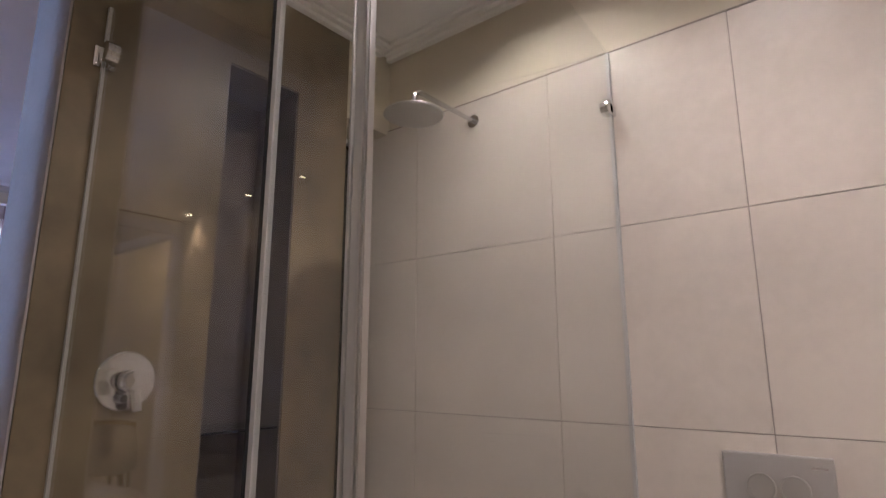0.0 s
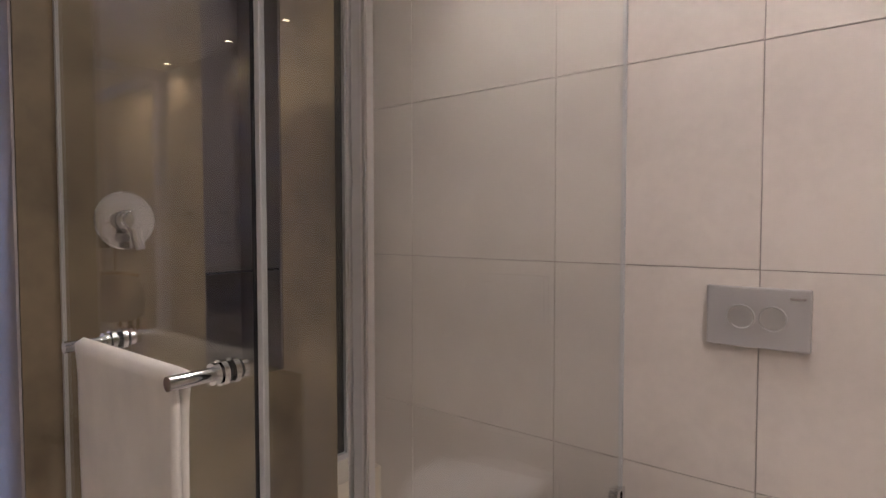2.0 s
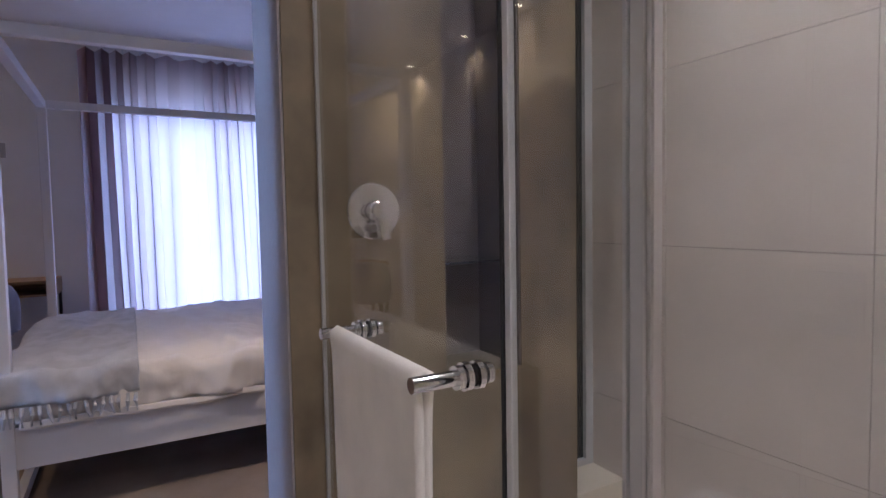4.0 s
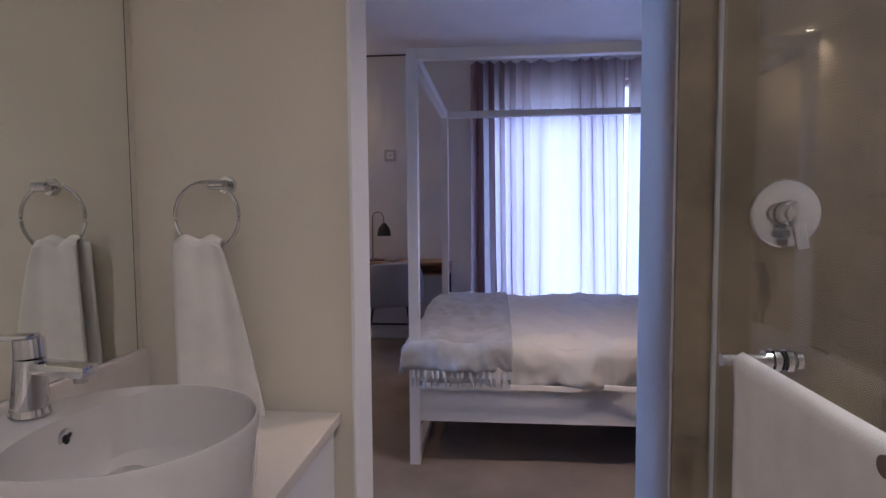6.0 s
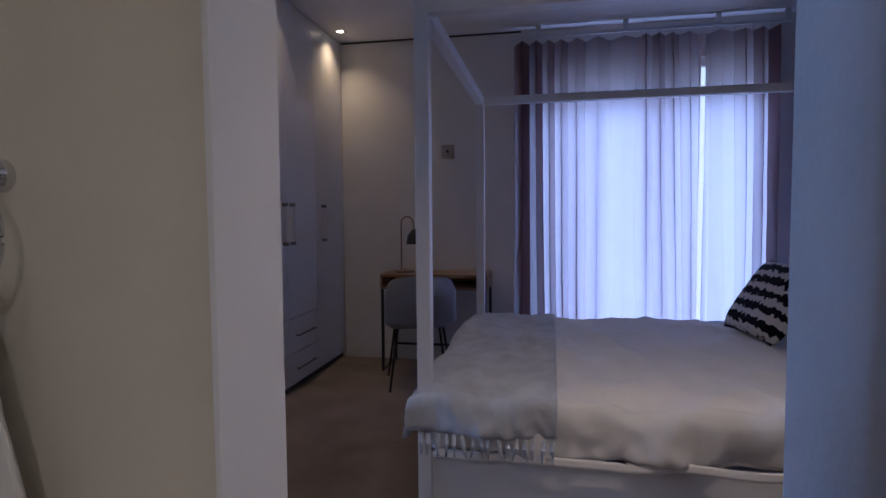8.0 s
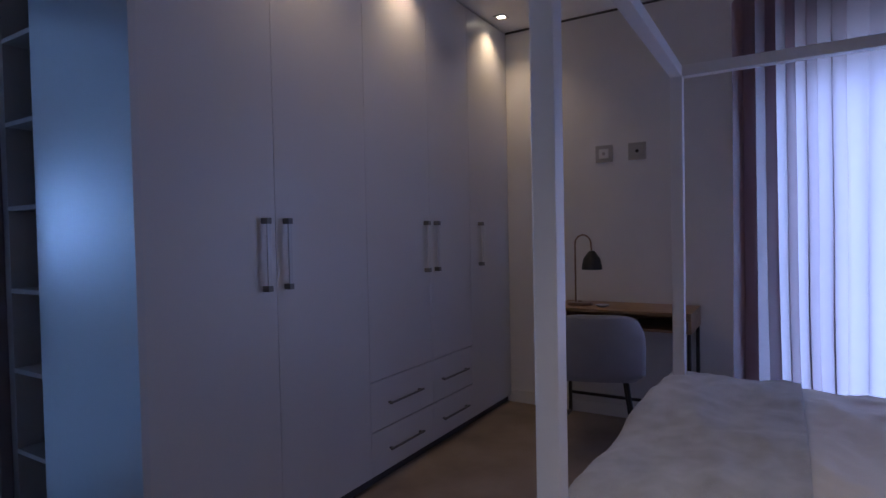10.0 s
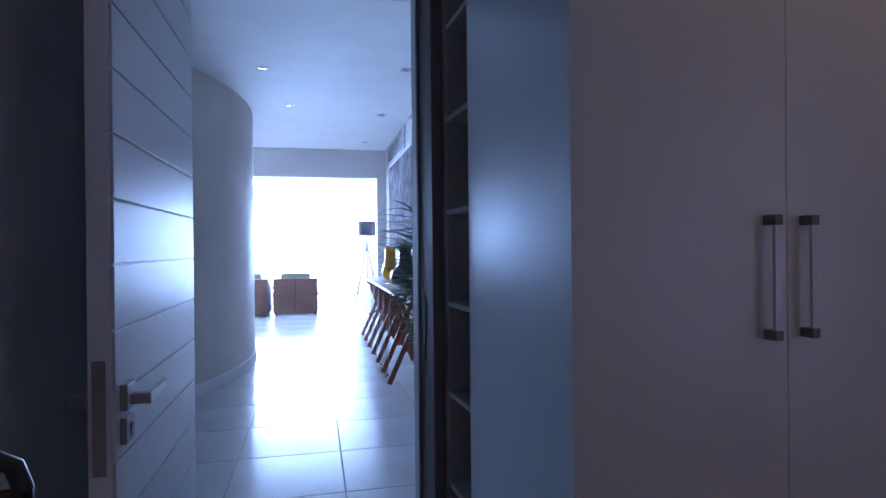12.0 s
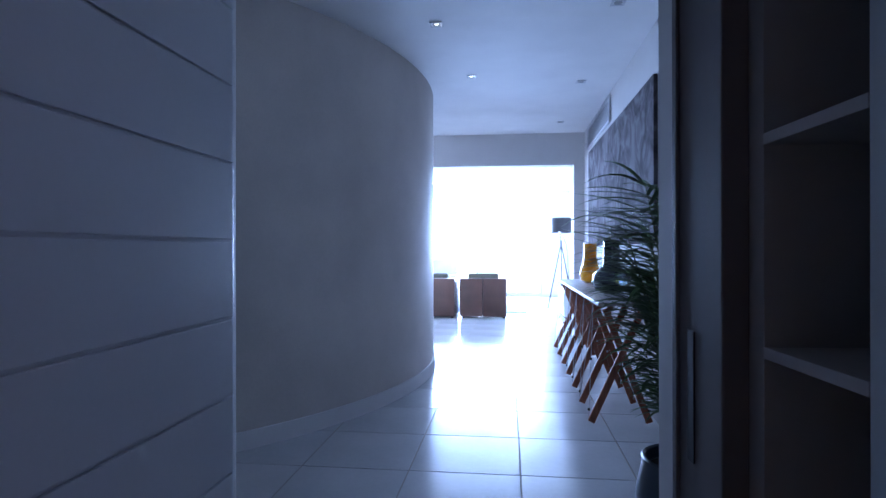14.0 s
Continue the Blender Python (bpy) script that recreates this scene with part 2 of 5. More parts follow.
M = dict(
    white_wall=material("white_wall_paint", (0.72, 0.70, 0.69), 0.75, vary=0.02, fine=220, bump=0.06, spec=0.3),
    bath_wall=material("cream_wall_paint", (0.64, 0.58, 0.475), 0.7, vary=0.02, fine=220, bump=0.05, spec=0.3),
    ceiling=material("ceiling_paint", (0.86, 0.85, 0.84), 0.7, vary=0.02, fine=200, bump=0.04, spec=0.3),
    tile=material("beige_wall_tile", (0.60, 0.54, 0.485), 0.38, vary=0.06, scale=2.2, fine=26, bump=0.02, obj_vary=0.1),
    grout=plain("grey_grout", (0.33, 0.29, 0.26), 0.9),
    stone=material("brown_cement_stucco", (0.205, 0.158, 0.098), 0.42, vary=0.22, scale=3.2, fine=11, bump=0.06, tint=(0.085, 0.066, 0.043)),
    niche=material("dark_grey_niche_tile", (0.16, 0.135, 0.125), 0.4, vary=0.1, bump=0.03),
    chrome=plain("chrome", (0.70, 0.70, 0.72), 0.07, 1.0),
    steel=material("satin_steel", (0.62, 0.61, 0.6), 0.32, 1.0, vary=0.03, fine=300, bump=0.02),
    glass=glass_material("clear_glass", (0.982, 0.99, 0.986)),
    seal=plain("black_rubber", (0.012, 0.012, 0.014), 0.6),
    clear_seal=plain("clear_plastic_seal", (0.5, 0.5, 0.5), 0.35),
    mirror=plain("silvered_mirror", (0.86, 0.88, 0.86), 0.015, 1.0, vary=0.0),
    porcelain=plain("white_porcelain", (0.54, 0.50, 0.475), 0.1, coat=0.5),
    towel=material("white_terry_cloth", (0.84, 0.79, 0.72), 0.95, vary=0.04, scale=9, fine=420, bump=0.35, spec=0.1, sheen=0.3),
    counter=material("cream_stone_counter", (0.66, 0.59, 0.53), 0.35, vary=0.05, fine=90),
    lacquer=material("white_wardrobe_lacquer", (0.66, 0.65, 0.66), 0.33, vary=0.015, scale=1.0, fine=150, bump=0.015),
    # bluish, half-metallic base imitates the window's blue sheen on a white panel
    gloss=material("blue_sheen_panel", (0.60, 0.67, 0.74), 0.315, 0.42, spec=0.9, vary=0.015, scale=1.0, fine=150, bump=0.01),
    plaster=material("grey_curved_plaster", (0.58, 0.52, 0.47), 0.55, vary=0.05, scale=2.0, fine=60, bump=0.08),
    # darker than the edging: shade inside the shelf unit put into the colour
    shade_shelf=material("shaded_shelf_laminate", (0.42, 0.415, 0.42), 0.5, vary=0.03),
    # dark tone holds the shade on the bedroom side of the jamb
    frame=material("shade_toned_frame", (0.20, 0.18, 0.183), 0.65, spec=0.2, vary=0.03, bump=0.02),
    # white reveal toned down to grey: its shade sits in the colour
    reveal=material("shaded_reveal_plaster", (0.33, 0.30, 0.30), 0.7, vary=0.06, scale=2.5, fine=80, bump=0.08),
    edging=material("grey_shelf_edging", (0.55, 0.55, 0.57), 0.45, vary=0.02),
    bar=material("dull_steel_bar", (0.62, 0.61, 0.63), 0.42, 0.25, vary=0.03, fine=300, bump=0.02),
    mount=plain("dark_grey_mount", (0.17, 0.165, 0.165), 0.5),
    ironmongery=material("dark_satin_nickel", (0.36, 0.34, 0.34), 0.28, 0.95, vary=0.05, fine=300, bump=0.02),
    flush=material("matt_chrome_plastic", (0.54, 0.52, 0.51), 0.32, 0.6, vary=0.02, fine=300, bump=0.02),
    shelf=material("white_shelf_board", (0.62, 0.62, 0.64), 0.45, vary=0.02),
    # near-black tone put in for shade in gaps and under cabinets
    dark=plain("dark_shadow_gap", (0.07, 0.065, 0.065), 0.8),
    carpet=material("taupe_carpet", (0.31, 0.25, 0.21), 0.97, vary=0.1, scale=3, fine=380, bump=0.7, spec=0.05),
    floor_tile=material("pale_floor_tile", (0.55, 0.55, 0.555), 0.19, vary=0.05, scale=1.5, fine=30, bump=0.008, obj_vary=0.08),
    bedwhite=material("white_painted_bed", (0.74, 0.73, 0.75), 0.4, vary=0.015, bump=0.02),
    duvet=material("white_cotton_duvet", (0.76, 0.73, 0.71), 0.85, vary=0.02, scale=5, fine=30, bump=0.2, spec=0.15, sheen=0.2),
    throw=material("grey_wool_throw", (0.54, 0.55, 0.59), 0.95, vary=0.08, scale=12, fine=260, bump=0.5, spec=0.05, sheen=0.3),
    mattress=material("pale_mattress", (0.66, 0.66, 0.68), 0.9, vary=0.03, fine=160, bump=0.2),
    stripes=stripe_material("black_and_white_stripes"),
    curtain=curtain_material("mauve_grey_curtain", (0.27, 0.15, 0.16), (0.52, 0.48, 0.50), 0.36),
    navy=material("navy_wall_paint", (0.018, 0.045, 0.12), 0.6, vary=0.05, bump=0.05),
    oak=wood_material("oak_veneer", (0.36, 0.23, 0.13), (0.22, 0.13, 0.07), 0.45, "Y"),
    black=plain("black_powder_coat", (0.015, 0.014, 0.016), 0.45),
    chair=material("grey_chair_fabric", (0.33, 0.33, 0.38), 0.95, vary=0.05, fine=300, bump=0.4, spec=0.1, sheen=0.2),
    lampbrass=plain("dark_bronze", (0.28, 0.2, 0.15), 0.3, 1.0),
    plate=plain("grey_switch_plate", (0.42, 0.40, 0.38), 0.4),
    door=material("white_door_paint", (0.70, 0.71, 0.74), 0.32, vary=0.02, scale=1.5, fine=120, bump=0.02),
    leather=material("brown_leather", (0.105, 0.05, 0.034), 0.42, vary=0.12, scale=4, fine=90, bump=0.15),
    linen=material("pale_sofa_linen", (0.62, 0.62, 0.62), 0.9, vary=0.04, fine=220, bump=0.3),
    cushion=material("olive_cushion", (0.16, 0.15, 0.11), 0.9, vary=0.06, fine=200, bump=0.3),
    redwood=wood_material("red_brown_wood", (0.36, 0.12, 0.06), (0.2, 0.062, 0.033), 0.6, "Z"),
    slate=wood_material("weathered_grey_wood", (0.36, 0.33, 0.31), (0.2, 0.18, 0.17), 0.35, "Y"),
    cable=plain("steel_cable", (0.45, 0.45, 0.47), 0.3, 1.0),
    leaf=material("palm_leaf_green", (0.09, 0.16, 0.05), 0.42, vary=0.2, scale=8, bump=0.05, tint=(0.03, 0.07, 0.025)),
    stem=material("palm_stem", (0.12, 0.13, 0.05), 0.6, vary=0.1),
    amber=tinted_glass("amber_glass", (0.95, 0.52, 0.06), 0.55),
    smoky=tinted_glass("smoky_glass", (0.10, 0.13, 0.15), 0.45),
    darkglass=plain("smoky_black_glass", (0.012, 0.016, 0.022), 0.06, coat=0.5),
    pot=plain("dark_blue_pot", (0.02, 0.03, 0.05), 0.35),
    rug=material("blue_grey_rug", (0.25, 0.28, 0.33), 0.95, vary=0.2, scale=14, fine=200, bump=0.5),
    art=painting_material("grey_floral_picture"),
    orchid=plain("white_orchid_petals", (0.8, 0.78, 0.8), 0.6),
    bulb=emitter("lit_downlight_glass", (1.0, 0.8, 0.55), 14),
    coolbulb=emitter("lit_white_downlight", (1.0, 0.95, 0.9), 6),
    dullbulb=plain("unlit_downlight_glass", (0.3, 0.3, 0.3), 0.3),
    outside=emitter("bright_sky_backdrop", (0.56, 0.75, 1.0), 13.0),
    outside_bed=emitter("bright_garden_backdrop", (0.80, 0.84, 1.0), 1.5),
    lid=plain("white_plastic_lid", (0.86, 0.85, 0.84), 0.25),
    soil=plain("potting_soil", (0.03, 0.02, 0.015), 0.95),
)

# ---- mesh helpers ----


def box(bm, x0, x1, y0, y1, z0, z1, bevel=0.0, m=None):
    r = bmesh.ops.create_cube(bm, size=1)
    vs = r["verts"]
    c = Vector(((x0 + x1) / 2, (y0 + y1) / 2, (z0 + z1) / 2))
    for v in vs:
        v.co = Vector((v.co.x * (x1 - x0), v.co.y * (y1 - y0), v.co.z * (z1 - z0))) + c
    if bevel:
        es = list({e for v in vs for e in v.link_edges})
        vs = list({v for f in bmesh.ops.bevel(bm, geom=es, offset=bevel, segments=2, affect="EDGES", profile=0.6)["faces"] for v in f.verts} | {v for v in vs if v.is_valid})
    if m is not None:
        bmesh.ops.transform(bm, matrix=m, verts=vs)
    return bm


def cyl(bm, p, q, r0, r1=None, seg=20, caps=True):
    p, q = Vector(p), Vector(q)
    r1 = r0 if r1 is None else r1
    m = Matrix.Translation((p + q) / 2) @ (q - p).to_track_quat("Z", "Y").to_matrix().to_4x4()
    bmesh.ops.create_cone(bm, cap_ends=caps, segments=seg, radius1=r0, radius2=r1, depth=(q - p).length, matrix=m)
    return bm


def tube(bm, pts, r, seg=10, close=False):
    """A round rod along the points."""
    pts = [Vector(p) for p in pts]
    rings = []
    n = len(pts)
    for i, p in enumerate(pts):
        a = pts[(i - 1) % n] if close else pts[max(i - 1, 0)]
        b = pts[(i + 1) % n] if close else pts[min(i + 1, n - 1)]
        q = (b - a).to_track_quat("Z", "Y")
        rr = r[i] if isinstance(r, (list, tuple)) else r
        rings.append([bm.verts.new(p + q @ Vector((rr * math.cos(2 * math.pi * k / seg), rr * math.sin(2 * math.pi * k / seg), 0))) for k in range(seg)])
    for i in range(n if close else n - 1):
        A, B = rings[i], rings[(i + 1) % n]
        for k in range(seg):
            bm.faces.new((A[k], A[(k + 1) % seg], B[(k + 1) % seg], B[k]))
    if not close:
        bm.faces.new(rings[0][::-1])
        bm.faces.new(rings[-1])
    return bm


def lathe(bm, prof, seg=40, sx=1.0, sy=1.0, at=(0, 0, 0)):
    """Turn a profile of (radius, height) round the z axis."""
    rings = []
    for r, z in prof:
        rings.append([bm.verts.new((at[0] + sx * r * math.cos(2 * math.pi * k / seg), at[1] + sy * r * math.sin(2 * math.pi * k / seg), at[2] + z)) for k in range(seg)])
    for A, B in zip(rings, rings[1:]):
        for k in range(seg):
            bm.faces.new((A[k], A[(k + 1) % seg], B[(k + 1) % seg], B[k]))
    if prof[0][0] > 1e-4:
        bm.faces.new(rings[0][::-1])
    if prof[-1][0] > 1e-4:
        bm.faces.new(rings[-1])
    return bm


def sheet(bm, fn, nu, nv, thick=0.0):
    """A grid of fn(u, v), 0..1, closed to a slab where thick is given."""
    g = [[bm.verts.new(fn(i / nu, j / nv)) for j in range(nv + 1)] for i in range(nu + 1)]
    fs = [bm.faces.new((g[i][j], g[i + 1][j], g[i + 1][j + 1], g[i][j + 1])) for i in range(nu) for j in range(nv)]
    if thick:
        bm.normal_update()
        h = [[bm.verts.new(v.co - v.normal * thick) for v in row] for row in g]
        for i in range(nu):
            for j in range(nv):
                bm.faces.new((h[i][j + 1], h[i + 1][j + 1], h[i + 1][j], h[i][j]))
        rim = [(i, 0) for i in range(nu)] + [(nu, j) for j in range(nv)] + [(i, nv) for i in range(nu, 0, -1)] + [(0, j) for j in range(nv, 0, -1)]
        for (a, b), (c, d) in zip(rim, rim[1:] + rim[:1]):
            bm.faces.new((g[a][b], h[a][b], h[c][d], g[c][d]))
    return bm


def B():
    return bmesh.new()


def part(name, bm, mat, parent=None, label="", smooth=False, m=None):
    if m is not None:
        bmesh.ops.transform(bm, matrix=m, verts=bm.verts)
    bmesh.ops.recalc_face_normals(bm, faces=bm.faces)
    me = bpy.data.meshes.new(name)
    bm.to_mesh(me)
    bm.free()
    me.materials.append(M[mat])
    if smooth:
        me.shade_smooth()
        if smooth != "all":
            me.set_sharp_from_angle(angle=radians(38))
    o = new(name, me)
    if parent is not None:
        o.parent = parent
    if label:
        o["label"] = label
    return o


def thing(name, at, label, category, group="", m=None):
    o = new(name)
    o.matrix_world = (m or Matrix()) @ (at if isinstance(at, Matrix) else Matrix.Translation(at))
    return tagged(o, label, category, group)


def structure(name, bm, mat, label, category, m=None, smooth=False):
    return tagged(part(name, bm, mat, None, "", smooth, m), label, category, "", "structure")


def wall(name, boxes, mat, label, m=None):
    bm = B()
    for b in boxes:
        box(bm, *b)
    return structure(name, bm, mat, label, "wall", m)

# ---- large structure: bathroom ----
XB = -2.08          # bathroom face of the wall to the bedroom
YW = 2.246          # wall behind the flush plate
YM = -0.375         # wall behind the mirror
CB, CR = 2.657, 2.8  # ceilings
FB = -0.09          # the bedroom carpet lies lower than the tiled floors
Z0 = -0.18          # foot of the walls round the bedroom
wall("wall_bath_west", [(-2.225, XB, YM - 0.12, 0.20, Z0, CR), (-2.225, XB, 0.20, 0.99, 2.42, CR)], "bath_wall", "cream painted bathroom wall beside the bedroom doorway")
wall("wall_shower_west", [
    (-2.40, XB, 0.99, 1.466, Z0, CR), (-2.40, XB, 1.754, 1.997, Z0, CR), (-2.40, XB, 1.466, 1.754, Z0, 0.676), (-2.40, XB, 1.466, 1.754, 2.265, CR),
    (-2.40, -2.34, 1.466, 1.754, 0.676, 2.265)], "stone", "brown polished cement wall inside the shower")
wall("wall_bath_slot", [(-2.40, XB, 1.997, YW + 0.12, 2.25, CR), (-2.40, XB, 1.997, YW + 0.12, Z0, 0.165), (-2.44, -2.40, 1.997, YW + 0.12, Z0, CR)], "bath_wall", "pale wall around the narrow shower window")
wall("wall_bath_north", [(-2.40, 1.0, YW, YW + 0.12, 0, CR)], "bath_wall", "cream plastered wall above the bathroom tiles")
wall("wall_bath_south", [(XB, 1.0, YM - 0.12, YM, 0, CR)], "bath_wall", "cream wall behind the basin mirror")
wall("wall_bath_east", [(0.9, 1.02, YM, YW, 0, CR)], "bath_wall", "plain cream bathroom wall")
structure("ceiling_bath", box(B(), XB, 0.9, YM, YW, CB, CB + 0.1), "ceiling", "white bathroom ceiling", "ceiling")
structure("floor_bath", box(B(), -2.225, 0.9, YM, YW, Z0, 0.0), "tile", "beige tiled bathroom floor", "floor")

cor = B()
for k, (d, h) in enumerate(((0.07, 0.018), (0.05, 0.035), (0.028, 0.055))):
    box(cor, XB, 0.9, YW - d, YW, CB - h, CB - (0.0, 0.018, 0.035)[k], 0.004)
    box(cor, XB, XB + d, YM, YW - 0.07, CB - h, CB - (0.0, 0.018, 0.035)[k], 0.004)
structure("trim_cornice", cor, "ceiling", "white moulded ceiling cornice in the bathroom", "cornice")
rev = B()
box(rev, -2.235, -2.06, 0.196, 0.206, FB, 2.42, 0.002)
structure("trim_doorway_left", rev, "white_wall", "white painted doorway reveal beside the towel ring", "doorway trim")
# right reveal takes the grey that carries its shade
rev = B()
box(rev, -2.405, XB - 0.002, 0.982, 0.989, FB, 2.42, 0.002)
structure("trim_doorway_right", rev, "reveal", "doorway reveal beside the shower, its shade put into the grey", "doorway trim")

# ---- large structure: bedroom ----
XF = -6.41
wall("wall_bedroom_west", [(XF - 0.14, XF, -2.0, 0.56, Z0, CR), (XF - 0.14, XF, 2.285, 2.7, Z0, CR), (XF - 0.14, XF, 0.56, 2.285, 2.5, CR), (XF - 0.14, XF, 0.56, 2.285, Z0, -0.002)], "white_wall", "off-white bedroom wall with the curtained window")
wall("wall_bedroom_north", [(XF - 0.14, -2.40, 2.62, 2.74, Z0, CR)], "navy", "deep navy painted wall behind the bed head")
wall("wall_bedroom_south", [(-4.6, -3.421, -2.52, -2.27, Z0, CR), (-2.369, -1.5, -2.52, -2.27, Z0, CR), (-3.421, -2.369, -2.52, -2.27, 2.356, CR), (XF - 0.14, -3.75, -2.27, -1.965, Z0, CR)], "white_wall", "white wall with the doorway to the living room")
wall("wall_bedroom_east", [(-2.225, -2.1, -2.27, YM - 0.12, Z0, CR)], "white_wall", "plain white wall behind the open door")
structure("ceiling_bedroom", box(B(), XF, -2.225, -2.27, 2.62, CR, CR + 0.1), "ceiling", "white flat bedroom ceiling", "ceiling")
structure("floor_bedroom", box(B(), XF, -2.225, -2.27, 2.62, Z0, FB), "carpet", "taupe carpet on the bedroom floor", "floor")
sk = B()
box(sk, XF, XF + 0.014, -1.27, 0.60, FB, 0.0, 0.003)
structure("baseboard_bedroom", sk, "white_wall", "white painted skirting board under the desk wall", "skirting")
# no recess here: a flat strip coloured like the gap's shade
sg = B()
box(sg, XF, XF + 0.006, -1.28, 0.35, CR - 0.016, CR - 0.001)
structure("trim_shadow_gap", sg, "dark", "dark strip painted in as the shadow gap under the bedroom ceiling", "shadow gap")

# living room door frame
structure("trim_threshold", box(B(), -3.419, -2.371, -2.452, -2.264, Z0, 0.0, 0.003), "grout", "grey threshold step in the living room doorway", "threshold")
fr = B()
for x0, x1 in ((-3.42, -3.374), (-2.41, -2.37)):
    box(fr, x0, x1, -2.451, -2.238, 0, 2.355, 0.004)
box(fr, -3.374, -2.41, -2.451, -2.238, 2.315, 2.355, 0.004)
box(fr, -3.374, -3.366, -2.449, -2.425, 0, 2.315, 0.003)
# lit living side of the same jamb, split off and kept white
ln = B()
for x0, x1 in ((-3.42, -3.374), (-2.41, -2.37)):
    box(ln, x0, x1, -2.556, -2.453, 0, 2.355, 0.004)
box(ln, -3.374, -2.41, -2.556, -2.453, 2.315, 2.355, 0.004)
structure("trim_door_lining", ln, "white_wall", "white plastered lining of the doorway", "doorway trim")
structure("door_frame", fr, "frame", "frame of the living room door, toned dark for its shade", "door frame")
lt = B()
box(lt, -3.3735, -3.3705, -2.38, -2.35, 0.80, 1.05, 0.001)
structure("trim_strike_plate", lt, "seal", "dark strike plate in the door frame", "strike plate")

# ---- large structure: living room (askew) ----
XR = -4.17
wall("wall_living_west", [(XR - 0.12, XR, -9.0, -2.30, 0, CR), (XR - 0.62, -4.72, -16.3, -9.3, 0, 3.03)], "white_wall", "white living room wall beside the console table", LV)
wall("wall_living_nib", [(-4.72, -4.03, -9.3, -9.0, 0, CR)], "white_wall", "white wall nib under the beam", LV)
wall("wall_living_beam", [(-4.03, 2.9, -9.3, -9.0, 2.36, CR), (-4.72, 2.9, -9.3, -9.16, CR + 0.001, 3.03)], "white_wall", "white dropped beam between the two living areas", LV)
wall("wall_living_south", [(-4.72, -4.02, -16.12, -16.0, 0, 3.03), (-4.02, 2.9, -16.12, -16.0, 2.64, 3.03)], "white_wall", "white wall around the wide living room window", LV)
wall("wall_living_east", [(2.8, 2.9, -16.0, -4.0, 0, 3.03)], "white_wall", "plain white far living room wall", LV)
wall("wall_hall_east", [(-0.6, -0.5, -4.4, -2.42, 0, CR)], "white_wall", "plain white hall wall behind the door", LV)
wall("wall_hall_north", [(-1.75, -0.5, -2.42, -2.30, 0, CR)], "white_wall", "plain white hall wall", LV)
structure("ceiling_living", box(B(), XR - 0.55, 2.9, -9.15, -2.45, CR, CR + 0.1), "ceiling", "white living room ceiling with downlights", "ceiling", LV)
CS = 2.93   # the far sitting area is a little higher
structure("ceiling_sitting", box(B(), XR - 0.55, 2.9, -16.0, -9.3, CS, CS + 0.1), "ceiling", "white ceiling of the far sitting area", "ceiling", LV)
structure("wall_bulkhead", box(B(), -4.72, -4.12, -15.99, -11.6, 2.72, CS - 0.002, 0.004), "white_wall", "white dropped bulkhead along the sitting area wall", "bulkhead", LV)


def arc(bm, r0, r1, z0, z1, a0=100, a1=265, n=72, c=(0.91, -6.6)):
    rings = []
    for i in range(n + 1):
        a = radians(a0 + (a1 - a0) * i / n)
        rings.append([bm.verts.new((c[0] + r * math.cos(a), c[1] + r * math.sin(a), z)) for r, z in ((r0, z0), (r1, z0), (r1, z1), (r0, z1))])
    for A, Bq in zip(rings, rings[1:]):
        for k in range(4):
            bm.faces.new((A[k], A[(k + 1) % 4], Bq[(k + 1) % 4], Bq[k]))
    bm.faces.new(rings[0])
    bm.faces.new(rings[-1][::-1])
    return bm


structure("wall_curved", arc(B(), 3.2, 3.3, 0, CR), "plaster", "tall curved grey-white plaster wall in the hall", "wall", LV, True)
structure("baseboard_curved", arc(B(), 3.3, 3.316, 0.0, 0.11), "white_wall", "white skirting along the curved wall", "skirting", LV, True)
slab = structure("floor_living", box(B(), XR - 0.55, 2.9, -16.0, -2.30, -0.1, -0.004), "grout", "pale square floor tiles with thin grey joints", "floor", LV)
structure("ground", box(B(), -60, 60, -90, 60, -0.5, -0.3), "carpet", "plain ground outside the house", "ground")
structure("backdrop_living", box(B(), -9, 9, -20.1, -20, -0.2, 5), "outside", "overexposed bright sky beyond the window", "sky", LV)
structure("backdrop_bedroom", box(B(), -8.1, -8.0, -0.5, 3.6, -0.3, 3.2), "outside_bed", "overexposed bright garden beyond the curtain", "sky")


def window(name, x, y0, y1, z1, mull, label, m=None, along="y"):
    w = tagged(new(name), label, "window", "", "structure")
    fr = B()

    def b(u0, u1, z0, z1_, d=0.03):
        if along == "y":
            box(fr, x - d, x + d, u0, u1, z0, z1_, 0.004)
        else:
            box(fr, u0, u1, x - d, x + d, z0, z1_, 0.004)
    b(y0, y0 + 0.06, 0, z1)
    b(y1 - 0.06, y1, 0, z1)
    b(y0 + 0.06, y1 - 0.06, z1 - 0.06, z1)
    b(y0 + 0.06, y1 - 0.06, 0, 0.07)
    us = [y0 + 0.06] + [y0 + (y1 - y0) * k / mull for k in range(1, mull)] + [y1 - 0.06]
    for u in us[1:-1]:
        b(u - 0.03, u + 0.03, 0.07, z1 - 0.06)
    part("window_frame", fr, "white_wall", w, "", False, m)
    for u0, u1 in zip(us, us[1:]):
        p = B()
        if along == "y":
            box(p, x - 0.003, x + 0.003, u0, u1, 0.07, z1 - 0.06)
        else:
            box(p, u0, u1, x - 0.003, x + 0.003, 0.07, z1 - 0.06)
        o = part("pane", p, "glass", w, "", False, m)
        o.visible_shadow = False
    return w


window("window_1", XF - 0.1, 0.56, 2.285, 2.5, 2, "white framed glass door behind the bedroom curtain")
